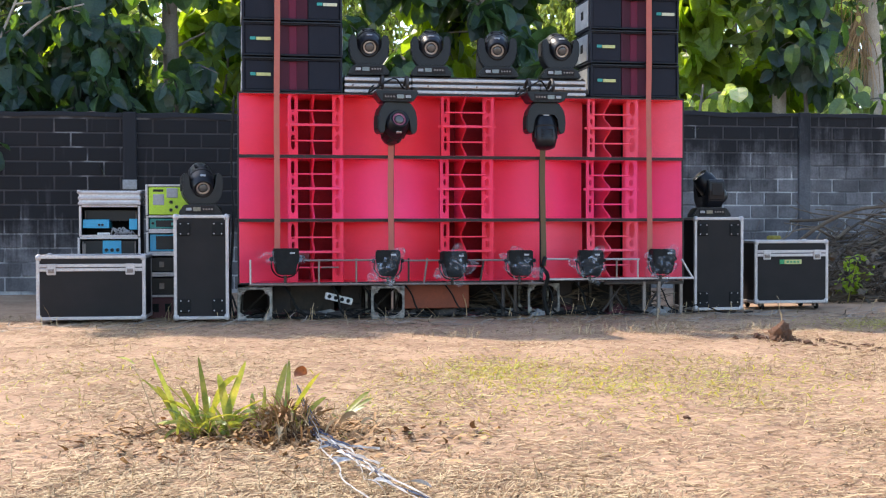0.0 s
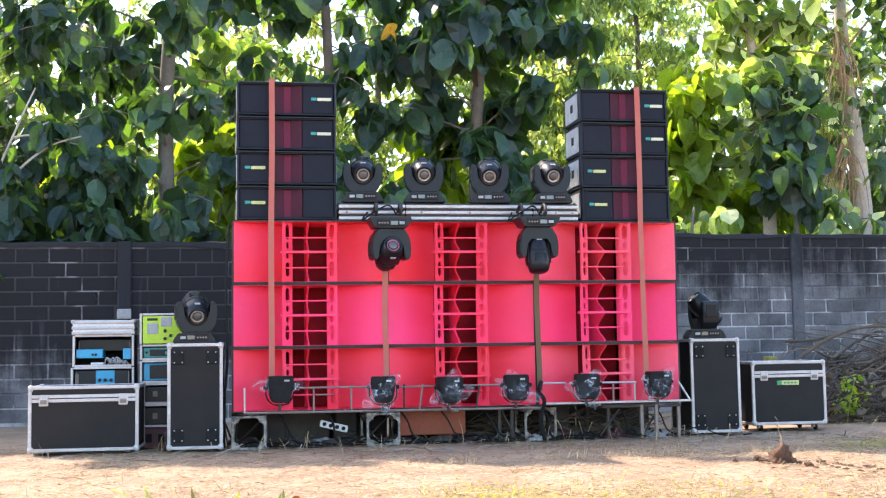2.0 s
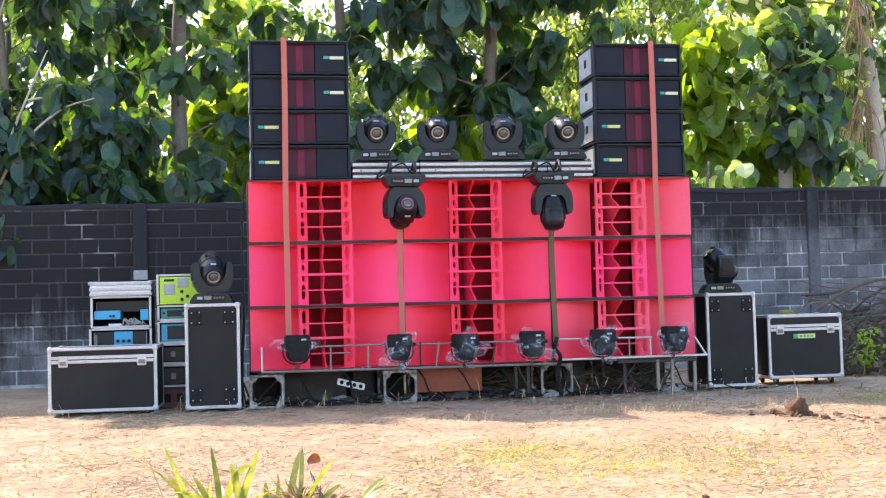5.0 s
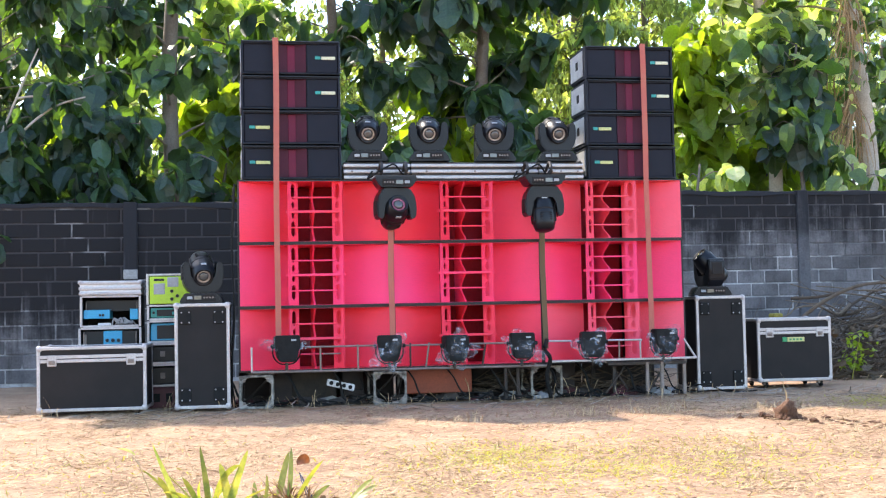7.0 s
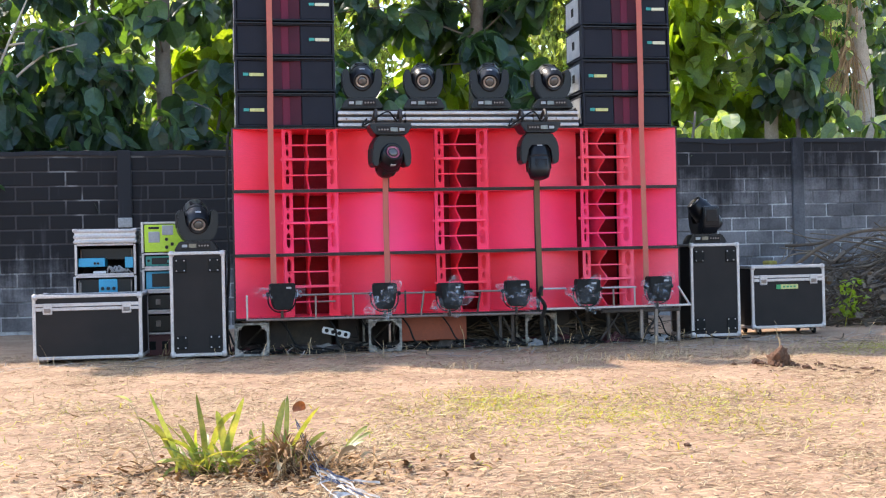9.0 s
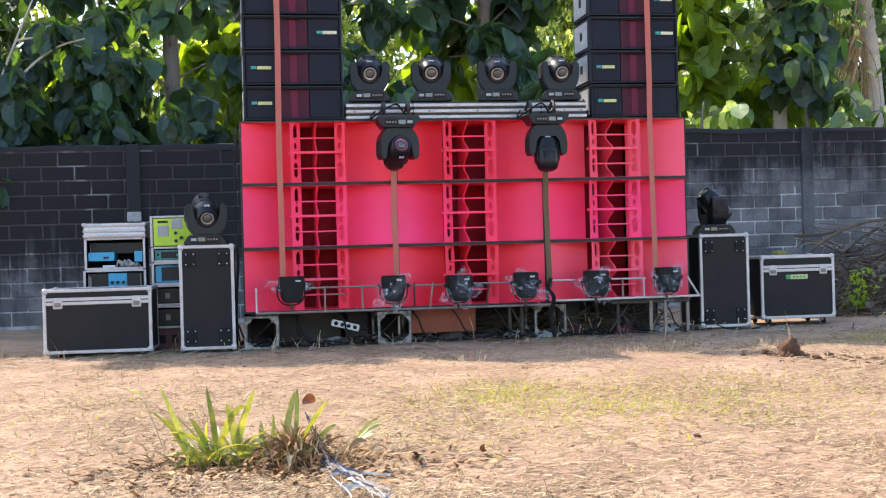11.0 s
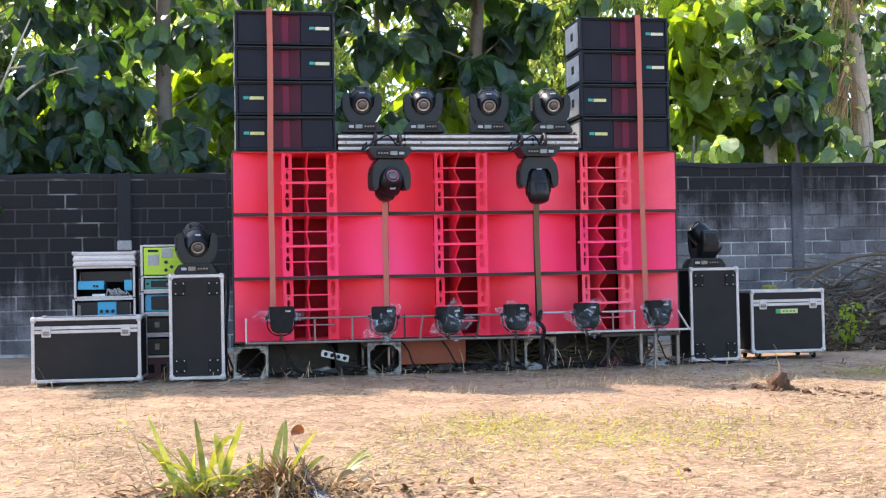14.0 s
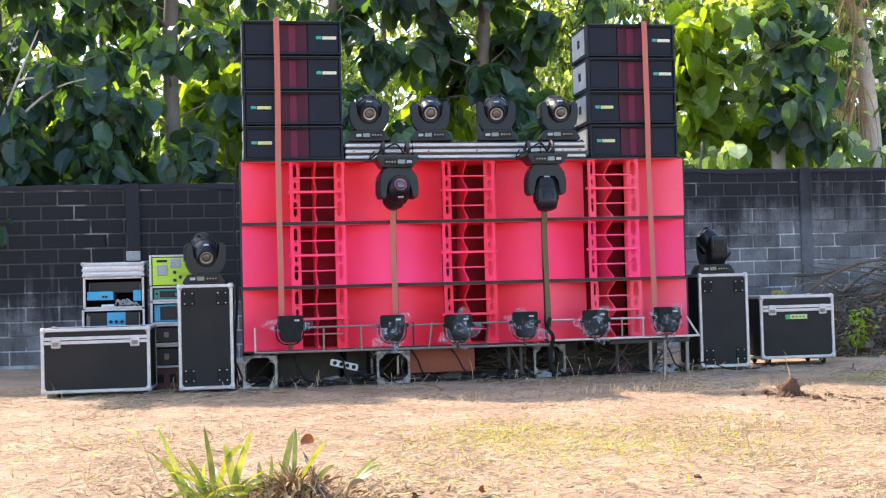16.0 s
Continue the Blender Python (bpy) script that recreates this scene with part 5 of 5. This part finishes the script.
# ---- brush heap by the wall ----
heap = thing("brush_heap", "heap of cut grey branches against the block wall", "brush heap", at(5.42, 1.9, 0))
hr = random.Random(31)
stick_meshes = []
for k in range(8):
    ln = 1.0
    pts = [(0, 0, 0)] + [(ln * i / 5, hr.gauss(0, 0.035), hr.gauss(0, 0.03)) for i in range(1, 6)]
    bm = tube(B(), smooth_path(pts, 2), 0.020, 6, 0.008)
    if k % 2:
        tube(bm, [(0.5, 0, 0), (0.66, 0.08, 0.03), (0.85, 0.18, 0.10)], 0.010, 5, 0.004)
    me = finish(bm, "branch", True)
    me.materials.append(STICK)
    stick_meshes.append(me)
for k in range(260):
    x, y = hr.uniform(0.15, 3.4), hr.uniform(-0.7, 1.5)
    top = min(0.86, 0.22 + 0.50 * x) * max(0.25, 1 - abs(y - 0.5) * 0.5)
    z = hr.uniform(0.02, 1.0) * top + 0.02
    s = hr.uniform(0.5, 1.5)
    th = hr.choice((0.35, 0.5, 0.7, 1.0))
    m = Matrix.LocRotScale((x, y, z), Euler((hr.uniform(0, 6.28), hr.gauss(-0.06, 0.22), hr.gauss(0.1, 0.6) + (math.pi if hr.random() < 0.25 and x > 1.2 else 0))), (s, th, th))
    part("branch", hr.choice(stick_meshes), None, heap, m=m)
for pts, r in (([(0.50, 0.6, 0.80), (0.85, 0.5, 0.82), (1.25, 0.4, 0.93), (1.8, 0.3, 1.00), (2.6, 0.2, 1.04)], 0.018), ([(0.05, -0.2, 0.45), (0.4, -0.3, 0.75), (0.9, -0.3, 0.93), (1.6, -0.3, 0.92)], 0.022)):
    part("bough", tube(B(), smooth_path(pts, 5), r, 8, r * 0.6), STICK, heap, "long bent bough", smooth=True)
bm = B()
for k in range(1300):
    x, y = hr.uniform(0.1, 3.4), hr.uniform(-0.8, 1.3)
    z = hr.random() * min(0.80, 0.20 + 0.50 * x) * max(0.25, 1 - abs(y - 0.5) * 0.5) + 0.02
    a, t = hr.gauss(0.1, 0.9), hr.gauss(0.1, 0.5)
    ln = hr.uniform(0.12, 0.5)
    tube(bm, [(x, y, z), (x + ln * 0.5 * math.cos(a), y + ln * 0.5 * math.sin(a), z + ln * 0.5 * t + 0.02), (x + ln * math.cos(a), y + ln * math.sin(a), max(0.01, z + ln * t))], hr.uniform(0.003, 0.007), 4, 0.002)
tagged(part("twig", bm, STICK, heap, "fine dry twigs"), kind="stuff")
dry = [(Vector((hr.uniform(0.1, 3.4), hr.uniform(-0.9, 0.6), hr.random() ** 1.5 * 0.50 + 0.02)), hr.uniform(0, 6.28), hr.uniform(-0.3, 0.9), hr.gauss(0, 0.8), hr.uniform(0.04, 0.12)) for _ in range(900)]
tagged(part("dry_leafage", leaf_mesh("dry_leafage", "teak", dry), material("dry_brown_leaf", (0.13, 0.09, 0.055), 0.8, second=(0.06, 0.045, 0.03), scale=9, bump=0, island=0.5), heap, "dry brown leaves"), kind="stuff")
# a rounded box standing for a small yellow-brown leaf cluster
solid("ochre_leaf_cluster", box(B(), -0.06, 0.06, -0.05, 0.05, 0, 0.05, 0.02, 2), material("ochre_leafage", (0.26, 0.22, 0.04), 0.9, second=(0.16, 0.13, 0.04), scale=20), "small ochre leaf cluster lying on the branches", "bundle", at(5.46, 1.9, 0.60, rz=15))


sprout = thing("green_sprout", "small sprouting green plant in front of the branches", "plant", at(5.88, 1.15, 0))
part("stem", tube(B(), smooth_path([(0, 0, 0), (0.04, 0, 0.2), (0.10, 0, 0.42)], 4), 0.006, 5, 0.003), GRASS, sprout)
sq = random.Random(8)
tagged(part("leafage", leaf_mesh("leafage", "teak", [((0.02 + 0.2 * z + sq.gauss(0, 0.07), sq.gauss(0, 0.05), z), sq.uniform(0, 6.28), sq.uniform(-0.2, 0.9), sq.gauss(0, 0.4), sq.uniform(0.035, 0.085)) for z in [0.1 + 0.36 * sq.random() for _ in range(80)]]), LEAF_YOUNG_LIT, sprout), kind="stuff")

# ---- plants in the yard ----
def clod(bm, c, r, seed, squash=0.6, sub=2):
    k0 = len(bm.verts)
    out = bmesh.ops.create_icosphere(bm, subdivisions=sub, radius=1.0)
    for v in out["verts"]:
        d = v.co.copy()
        k = 1 + 0.55 * noise.noise(d * 1.9 + Vector((seed, 0, 0))) + 0.45 * noise.noise(d * 4.5 + Vector((0, seed, 0)))
        v.co = Vector(c) + Vector((d.x * r * k, d.y * r * k, max(d.z, -0.3) * r * squash * k))
    return bm


def strip_leaf(bm, base, yaw, length, width, arch, lift=1.2, n=7, twist=0.0, face=None, sway=0.0):
    d = Vector((math.cos(yaw), math.sin(yaw), 0))
    side0 = Vector((-math.sin(yaw), math.cos(yaw), 0))
    if face is not None:
        side0 = Vector((math.cos(face), math.sin(face), 0))
    prev = None
    p, ang = Vector(base), lift
    for i in range(n + 1):
        f = i / n
        w = width * (0.34 + 1.6 * f) * (1 - f) ** 0.55 if f < 1 else 0.0004
        w = max(min(w, width), 0.0004)
        sd = side0 * math.cos(twist * f) + Vector((0, 0, 1)) * math.sin(twist * f)
        up = Vector((0, 0, 0.25 * w))
        cur = [bm.verts.new(p - sd * w / 2 + up), bm.verts.new(p), bm.verts.new(p + sd * w / 2 + up)]
        if prev:
            bm.faces.new((prev[0], prev[1], cur[1], cur[0]))
            bm.faces.new((prev[1], prev[2], cur[2], cur[1]))
        prev = cur
        p = p + (d * math.cos(ang) + side0 * sway * math.sin(2.6 * f) + Vector((0, 0, math.sin(ang)))) * (length / n)
        ang -= arch / n


pr = random.Random(41)
tuft = thing("grass_clump", "clump of fresh broad green blades growing from dry soil", "plant", pose(-0.89, 4.46, 0.0))
# (x, heading, length, width, bend, steepness) of the tall blades
for x, yaw, ln, w, bend, lift in ((-0.055, 3.1, 0.335, 0.036, -0.10, 1.25), (-0.040, 3.0, 0.270, 0.034, 0.5, 1.20), (-0.065, 3.3, 0.225, 0.030, 0.2, 1.15), (0.010, 0.3, 0.300, 0.038, -0.1, 1.45), (0.030, 0.2, 0.300, 0.030, 1.3, 1.55),
                                  (0.085, 0.4, 0.285, 0.046, 0.1, 1.48), (0.095, 2.8, 0.240, 0.036, 0.2, 1.50), (0.060, 0.0, 0.200, 0.030, 0.9, 1.25), (-0.010, 2.7, 0.230, 0.032, 0.8, 1.35)):
    bm = B()
    strip_leaf(bm, (x, pr.gauss(0, 0.02), -0.01), yaw + pr.gauss(0, 0.15), ln, w * 1.05, bend, lift, 11, twist=pr.uniform(-1.3, 1.3), face=pr.gauss(0, 0.5), sway=pr.gauss(0, 0.22))
    part("blade", bm, BLADE, tuft, "tall broad blade", smooth=True)
for k in range(46):
    bm = B()
    strip_leaf(bm, (max(-0.07, min(0.11, pr.gauss(0.03, 0.055))), pr.gauss(-0.01, 0.03), -0.01), pr.uniform(0, 6.28), pr.uniform(0.08, 0.22), pr.uniform(0.010, 0.030), pr.uniform(0.3, 2.2), pr.uniform(0.8, 1.5), 8, twist=pr.uniform(-1.4, 1.4), face=pr.gauss(0, 0.8), sway=pr.gauss(0, 0.3))
    part("blade", bm, BLADE, tuft, smooth=True)
for k in range(18):
    bm = B()
    strip_leaf(bm, (pr.gauss(-0.05, 0.06), pr.gauss(0, 0.04), 0.0), pr.choice((2.6, 3.3, 3.8)) + pr.gauss(0, 0.4), pr.uniform(0.08, 0.17), pr.uniform(0.012, 0.024), pr.uniform(0.8, 2.2), pr.uniform(0.5, 1.2), 7, twist=pr.uniform(-1.5, 1.5))
    part("dead_blade", bm, STUBBLE, tuft, "withered brown blade", smooth=True)
pr = random.Random(77)
tuft2 = thing("grass_clump", "cut grass clump with green shoots over brown stubble", "plant", pose(-0.60, 4.47, 0.0))
for x, yaw, ln, w, bend, lift in ((-0.03, 1.0, 0.27, 0.030, 0.2, 1.40), (0.00, 0.3, 0.285, 0.026, -0.2, 1.30), (0.015, 0.1, 0.265, 0.024, 0.4, 1.25), (-0.06, 2.8, 0.19, 0.022, 0.3, 1.40), (0.05, 0.2, 0.20, 0.020, 0.6, 1.10), (-0.10, 1.8, 0.16, 0.026, 0.4, 1.45)):
    bm = B()
    strip_leaf(bm, (x, pr.gauss(0, 0.02), 0.0), yaw, ln, w * 1.2, bend, lift, 10, twist=pr.uniform(-1.2, 1.2), face=pr.gauss(0, 0.5), sway=pr.gauss(0, 0.25))
    part("blade", bm, BLADE, tuft2, smooth=True)
for k in range(12):
    bm = B()
    strip_leaf(bm, (pr.gauss(-0.05, 0.06), pr.gauss(-0.02, 0.04), 0.0), pr.uniform(0, 6.28), pr.uniform(0.07, 0.16), pr.uniform(0.010, 0.020), pr.uniform(0.2, 1.4), pr.uniform(0.9, 1.5), twist=pr.uniform(-0.8, 0.8), face=pr.gauss(0, 0.7))
    part("blade", bm, BLADE, tuft2, smooth=True)
for k in range(30):
    bm = B()
    r, a = abs(pr.gauss(0, 0.10)), pr.uniform(0, 6.28)
    strip_leaf(bm, (r * 1.3 * math.cos(a), r * 0.7 * math.sin(a), 0.03), a + pr.gauss(0, 0.8), pr.uniform(0.06, 0.15), pr.uniform(0.014, 0.030), pr.uniform(1.0, 3.2), pr.uniform(0.7, 1.45), 7, twist=pr.uniform(-1.6, 1.6), face=pr.gauss(0, 0.8))
    part("dead_blade", bm, STUBBLE if k % 3 else STRAW, tuft2, "curled dead blade", smooth=True)
bm = B()
for k in range(420):
    r = abs(pr.gauss(0, 0.13))
    a = pr.uniform(0, 6.28)
    strip_leaf(bm, (r * 1.35 * math.cos(a) + 0.02, r * 0.7 * math.sin(a), -0.005 + 0.075 * math.exp(-(r / 0.1) ** 2)), a + pr.gauss(0, 0.9), pr.uniform(0.05, 0.15), pr.uniform(0.004, 0.013), pr.uniform(0.3, 2.4), pr.uniform(0.2, 1.4), 4)
tagged(part("stubble", bm, STUBBLE, tuft2, "brown dead stubble"), kind="stuff")
bm = B()
for k in range(140):
    r = abs(pr.gauss(0, 0.12))
    a = pr.uniform(0, 6.28)
    strip_leaf(bm, (r * 1.2 * math.cos(a), r * 0.7 * math.sin(a), 0.0), a + pr.gauss(0, 0.9), pr.uniform(0.06, 0.19), pr.uniform(0.003, 0.008), pr.uniform(0.3, 2.4), pr.uniform(0.4, 1.45), 4)
tagged(part("dry_stalk", bm, STRAW, tuft2, "pale dry stalks"), kind="stuff")
solid("root_mound", clod(B(), (0, 0, 0), 0.15, 5, 0.35, 4), CLOD, "low dark mound of earth round grass roots", "mound", pose(-0.62, 4.49, -0.012), smooth=True)
sprig = thing("fallen_leaf_sprig", "pale green leaf sprig lying bent on the soil", "leaf", pose(-0.34, 4.72, 0.005))
for yaw, ln in ((0.5, 0.17), (0.9, 0.20), (0.2, 0.12), (2.6, 0.07)):
    bm = B()
    strip_leaf(bm, (-0.06, 0, 0.0), yaw, ln, 0.030, 0.35, 0.7, 7, twist=0.5)
    part("blade", bm, BLADE, sprig, smooth=True)
bm = B()
strip_leaf(bm, (0, 0, 0.0), 0.2, 0.068, 0.048, 2.6, 1.1, 9, twist=1.3)
solid("dead_leaf", bm, LEAF_BROWN, "curled orange-brown dead leaf caught on grass stalks", "leaf", pose(-0.565, 4.60, 0.205, rx=55, rz=10), smooth=True)
bm = B()
strip_leaf(bm, (0, 0, 0.0), 2.6, 0.09, 0.03, 0.4, 0.4, 8)
solid("yellow_leaf", bm, BLADE, "single yellow-green leaf above the soil", "leaf", pose(-1.16, 4.55, 0.255), smooth=True)
solid("leaf_stalk", tube(B(), smooth_path([(-1.17, 4.55, 0.256), (-1.13, 4.53, 0.20), (-1.05, 4.50, 0.0)], 5), 0.002, 5), STRAW, "thin dry stalk holding a yellow leaf", "stalk")

# crumpled plastic strip
bag = thing("plastic_strip", "crumpled white and blue torn plastic strip across the soil", "litter", Matrix.Identity(4))
WHITE_FILM = material("white_film", (0.52, 0.49, 0.46), 0.35, second=(0.20, 0.19, 0.20), scale=40, fine=120, bump=0.3)
BLUE_FILM = material("dark_blue_film", (0.03, 0.04, 0.08), 0.2, second=(0.12, 0.14, 0.2), scale=40, fine=120, bump=0.3)
line = [(-0.55, 4.55, 0.17), (-0.50, 4.45, 0.09), (-0.455, 4.34, 0.03), (-0.40, 4.22, 0.02), (-0.33, 4.05, 0.02), (-0.25, 3.80, 0.02), (-0.18, 3.60, 0.015), (-0.05, 3.25, 0.015), (0.08, 2.9, 0.015)]
for k in range(10):
    bm = B()
    upper = k < 4
    core = line[:5] if upper else line[pr.choice((2, 3, 3, 4)):pr.choice((6, 7, 8))]
    drift = pr.gauss(0, 0.004 if upper else 0.012)
    pts = smooth_path([Vector(p) + Vector((drift * j + pr.gauss(0, 0.004 + 0.006 * j), pr.gauss(0, 0.015), abs(pr.gauss(0, 0.004)))) for j, p in enumerate(core)], 8)
    prev = None
    for i, p in enumerate(pts):
        w = (0.0020 if upper else 0.0026) * pr.uniform(0.15, 1.5) * math.sin(math.pi * min(0.97, 0.06 + i / len(pts))) ** 0.5
        a = pr.uniform(-0.9, 0.9)
        sd = Vector((math.cos(a), 0.35, math.sin(a) * 0.6)).normalized() * w
        cur = [bm.verts.new(p - sd), bm.verts.new(p + Vector((0, 0, pr.uniform(0, 0.010)))), bm.verts.new(p + sd)]
        if prev:
            bm.faces.new((prev[0], prev[1], cur[1], cur[0]))
            bm.faces.new((prev[1], prev[2], cur[2], cur[1]))
        prev = cur
    dark = k in (0, 2, 3, 6)
    part("strip", bm, BLUE_FILM if dark else WHITE_FILM, bag, "dark blue torn strip" if dark else "white torn strip")
for k in range(16):
    c = Vector((-0.39, 4.17, 0.018)).lerp(Vector((-0.12, 3.45, 0.014)), pr.random() ** 1.3)
    bm = B()
    strip_leaf(bm, c + Vector((pr.gauss(0, 0.03), 0, 0)), pr.uniform(0, 6.28), pr.uniform(0.03, 0.10), pr.uniform(0.006, 0.022), pr.uniform(0.2, 1.5), pr.uniform(0.1, 0.7), 6, twist=pr.uniform(-2, 2))
    part("shred", bm, WHITE_FILM, bag, "white torn shred")

# earth mound and clods
mound = thing("earth_mound", "small mound of dark freshly dug earth on the yard", "mound", pose(2.23, 8.04, 0))
part("earth", clod(B(), (0, 0, 0.02), 0.068, 3, 1.35, 4), CLOD, mound, smooth=True)
for k in range(16):
    a = pr.uniform(0, 6.28)
    r = pr.uniform(0.06, 0.24)
    part("clod", clod(B(), (r * math.cos(a) * 1.4, r * math.sin(a), 0.006), pr.uniform(0.012, 0.035), k, 0.8, 2), CLOD, mound)
part("twig", tube(B(), smooth_path([(0, 0, 0.10), (0.01, 0, 0.15), (0, 0, 0.19)], 3), 0.005, 5), STRAW, mound)
mound2 = thing("earth_patch", "scatter of dark crumbled earth on the yard", "mound", pose(2.60, 7.75, 0))
for k in range(22):
    part("clod", clod(B(), (pr.gauss(0, 0.22), pr.gauss(0, 0.12), 0.002), pr.uniform(0.008, 0.024), k + 40, 0.45, 2), CLOD, mound2)
solid("stone", clod(B(), (0, 0, 0), 0.013, 9, 0.9, 2), CLOD, "small dark stone lying on dry soil", "stone", pose(0.96, 4.78, 0.012))

# ---- straw, grass and clods over the ground ----
def scatter(name, label, n, place, length, width, mat, seed, lift=(0.02, 0.25), arch=(-0.2, 0.5), seg=3):
    q = random.Random(seed)
    V, F = [], []
    for _ in range(n):
        x, y = place(q)
        z = ground_z(x, y) + q.uniform(0.001, 0.008)
        yaw, ln, w = q.uniform(0, 6.28), q.uniform(*length), q.uniform(*width)
        ang, ar, bend = q.uniform(*lift), q.uniform(*arch), q.gauss(0, 1.1)
        k = len(V)
        for i in range(seg + 1):
            sx, sy = -math.sin(yaw) * w / 2, math.cos(yaw) * w / 2
            V += [(x - sx, y - sy, z), (x + sx, y + sy, z + w * 0.3)]
            x += math.cos(yaw) * math.cos(ang) * ln / seg
            y += math.sin(yaw) * math.cos(ang) * ln / seg
            z = max(z + math.sin(ang) * ln / seg, ground_z(x, y) + 0.001)
            ang -= ar / seg
            yaw += bend / seg
        F += [(k + 2 * i, k + 2 * i + 1, k + 2 * i + 3, k + 2 * i + 2) for i in range(seg)]
    return solid(name, mesh_arrays(name, V, F), mat, label, name.replace("_", " "), kind="stuff")


def in_view(q):
    y = 3.2 - abs(q.gauss(0, 0.35)) + 7.4 * q.random() ** 1.5
    return q.uniform(-0.42, 0.42) * y + 0.1 + q.gauss(0, 0.25), y


def clumped(q):
    for _ in range(12):
        x, y = in_view(q)
        if noise.noise((x * 1.6, y * 1.1, 5.5)) > q.uniform(-0.25, 0.45):
            break
    return x, y


def mixed(q):
    return in_view(q) if q.random() < 0.6 else clumped(q)


def green_spots(q):
    c = q.choice(((0.30, 6.2, 0.35, 0.35), (0.30, 6.5, 0.2, 0.2), (0.95, 5.8, 0.35, 0.30), (0.75, 6.6, 0.6, 0.4), (1.0, 6.0, 0.8, 0.6), (0.6, 5.4, 0.9, 0.5), (-2.0 - 0.3 * q.random(), 5.9, 0.5, 0.8), (0.2, 5.2, 0.6, 0.4), (1.4, 6.3, 0.4, 0.4), (3.3, 9.2, 0.22, 0.25)))
    return q.gauss(c[0], c[2]), q.gauss(c[1], c[3])


scatter("straw_litter", "pale dry straw strewn thickly over the soil", 56000, mixed, (0.012, 0.070), (0.0014, 0.0038), STRAW, 51, seg=3)
scatter("brown_litter", "brown dead grass lying over the soil", 30000, mixed, (0.012, 0.065), (0.0016, 0.006), STRAW_DARK, 52, seg=4)
scatter("short_grass", "sparse short green grass among the straw", 5600, green_spots, (0.015, 0.05), (0.002, 0.006), GRASS, 53, lift=(0.05, 0.8), arch=(0.0, 0.9))
scatter("dry_stubble", "short dry stubble standing in the soil", 2600, clumped, (0.02, 0.07), (0.0015, 0.003), STRAW, 54, lift=(0.5, 1.5), arch=(0.0, 0.9))


def by_stack(q):
    p = ST @ Vector((q.uniform(-2.6, 5.6), q.uniform(-0.75, 0.25), 0))
    return p.x, p.y


scatter("fallen_twigs", "thin grey twigs and chips lying before the stack", 420, by_stack, (0.08, 0.34), (0.004, 0.012), material("grey_twig", (0.30, 0.25, 0.20), 0.9, second=(0.12, 0.09, 0.07), scale=9, bump=0, island=0.5), 57, lift=(0.0, 0.2))
scatter("shaded_stalks", "sparse dry stalks standing along the shade's edge", 110, by_stack, (0.06, 0.20), (0.003, 0.006), STRAW, 58, lift=(0.7, 1.5), arch=(0.1, 0.9))


def shade_edge(q):
    x = q.choice((0.15, 0.9, 1.05, 1.5, 1.6, 2.3, 2.5)) + q.gauss(0, 0.16)
    return x, 8.26 + 0.30 * x + q.gauss(0, 0.09)


scatter("fringe_grass", "pale dry grass tufts standing along the shade's edge", 420, shade_edge, (0.02, 0.09), (0.002, 0.004), STRAW, 61, lift=(0.6, 1.5), arch=(0.1, 0.9))


def by_clump(q):
    return q.gauss(-0.66, 0.34), q.gauss(4.42, 0.20)


scatter("leaf_litter", "brown dead leaf scraps round the grass clumps", 900, by_clump, (0.02, 0.07), (0.006, 0.020), STUBBLE, 60, lift=(0.05, 0.7), arch=(0.0, 1.2))


def outer(q):
    return q.uniform(-9, 9), q.uniform(-6, 9.5)


scatter("outer_straw", "thin scatter of dry straw over the wider yard", 9000, outer, (0.05, 0.16), (0.002, 0.005), STRAW, 59, seg=2)
bm_v, bm_f = [], []
q = random.Random(55)
octa = [(1, 0, 0), (0, 1, 0), (-1, 0, 0), (0, -1, 0), (0, 0, 1), (0, 0, -0.4)]
for k in range(2200):
    x, y = in_view(q)
    r = q.uniform(0.002, 0.007) * (1.8 if q.random() < 0.05 else 1)
    n = len(bm_v)
    bm_v += [(x + a * r * q.uniform(0.7, 1.4), y + b * r * q.uniform(0.7, 1.4), ground_z(x, y) + c * r * q.uniform(0.5, 1.0)) for a, b, c in octa]
    bm_f += [(n + i, n + (i + 1) % 4, n + 4) for i in range(4)] + [(n + (i + 1) % 4, n + i, n + 5) for i in range(4)]
solid("soil_crumbs", mesh_arrays("soil_crumbs", bm_v, bm_f), SOIL, "small crumbs of dry soil over the yard", "soil crumbs", kind="stuff")
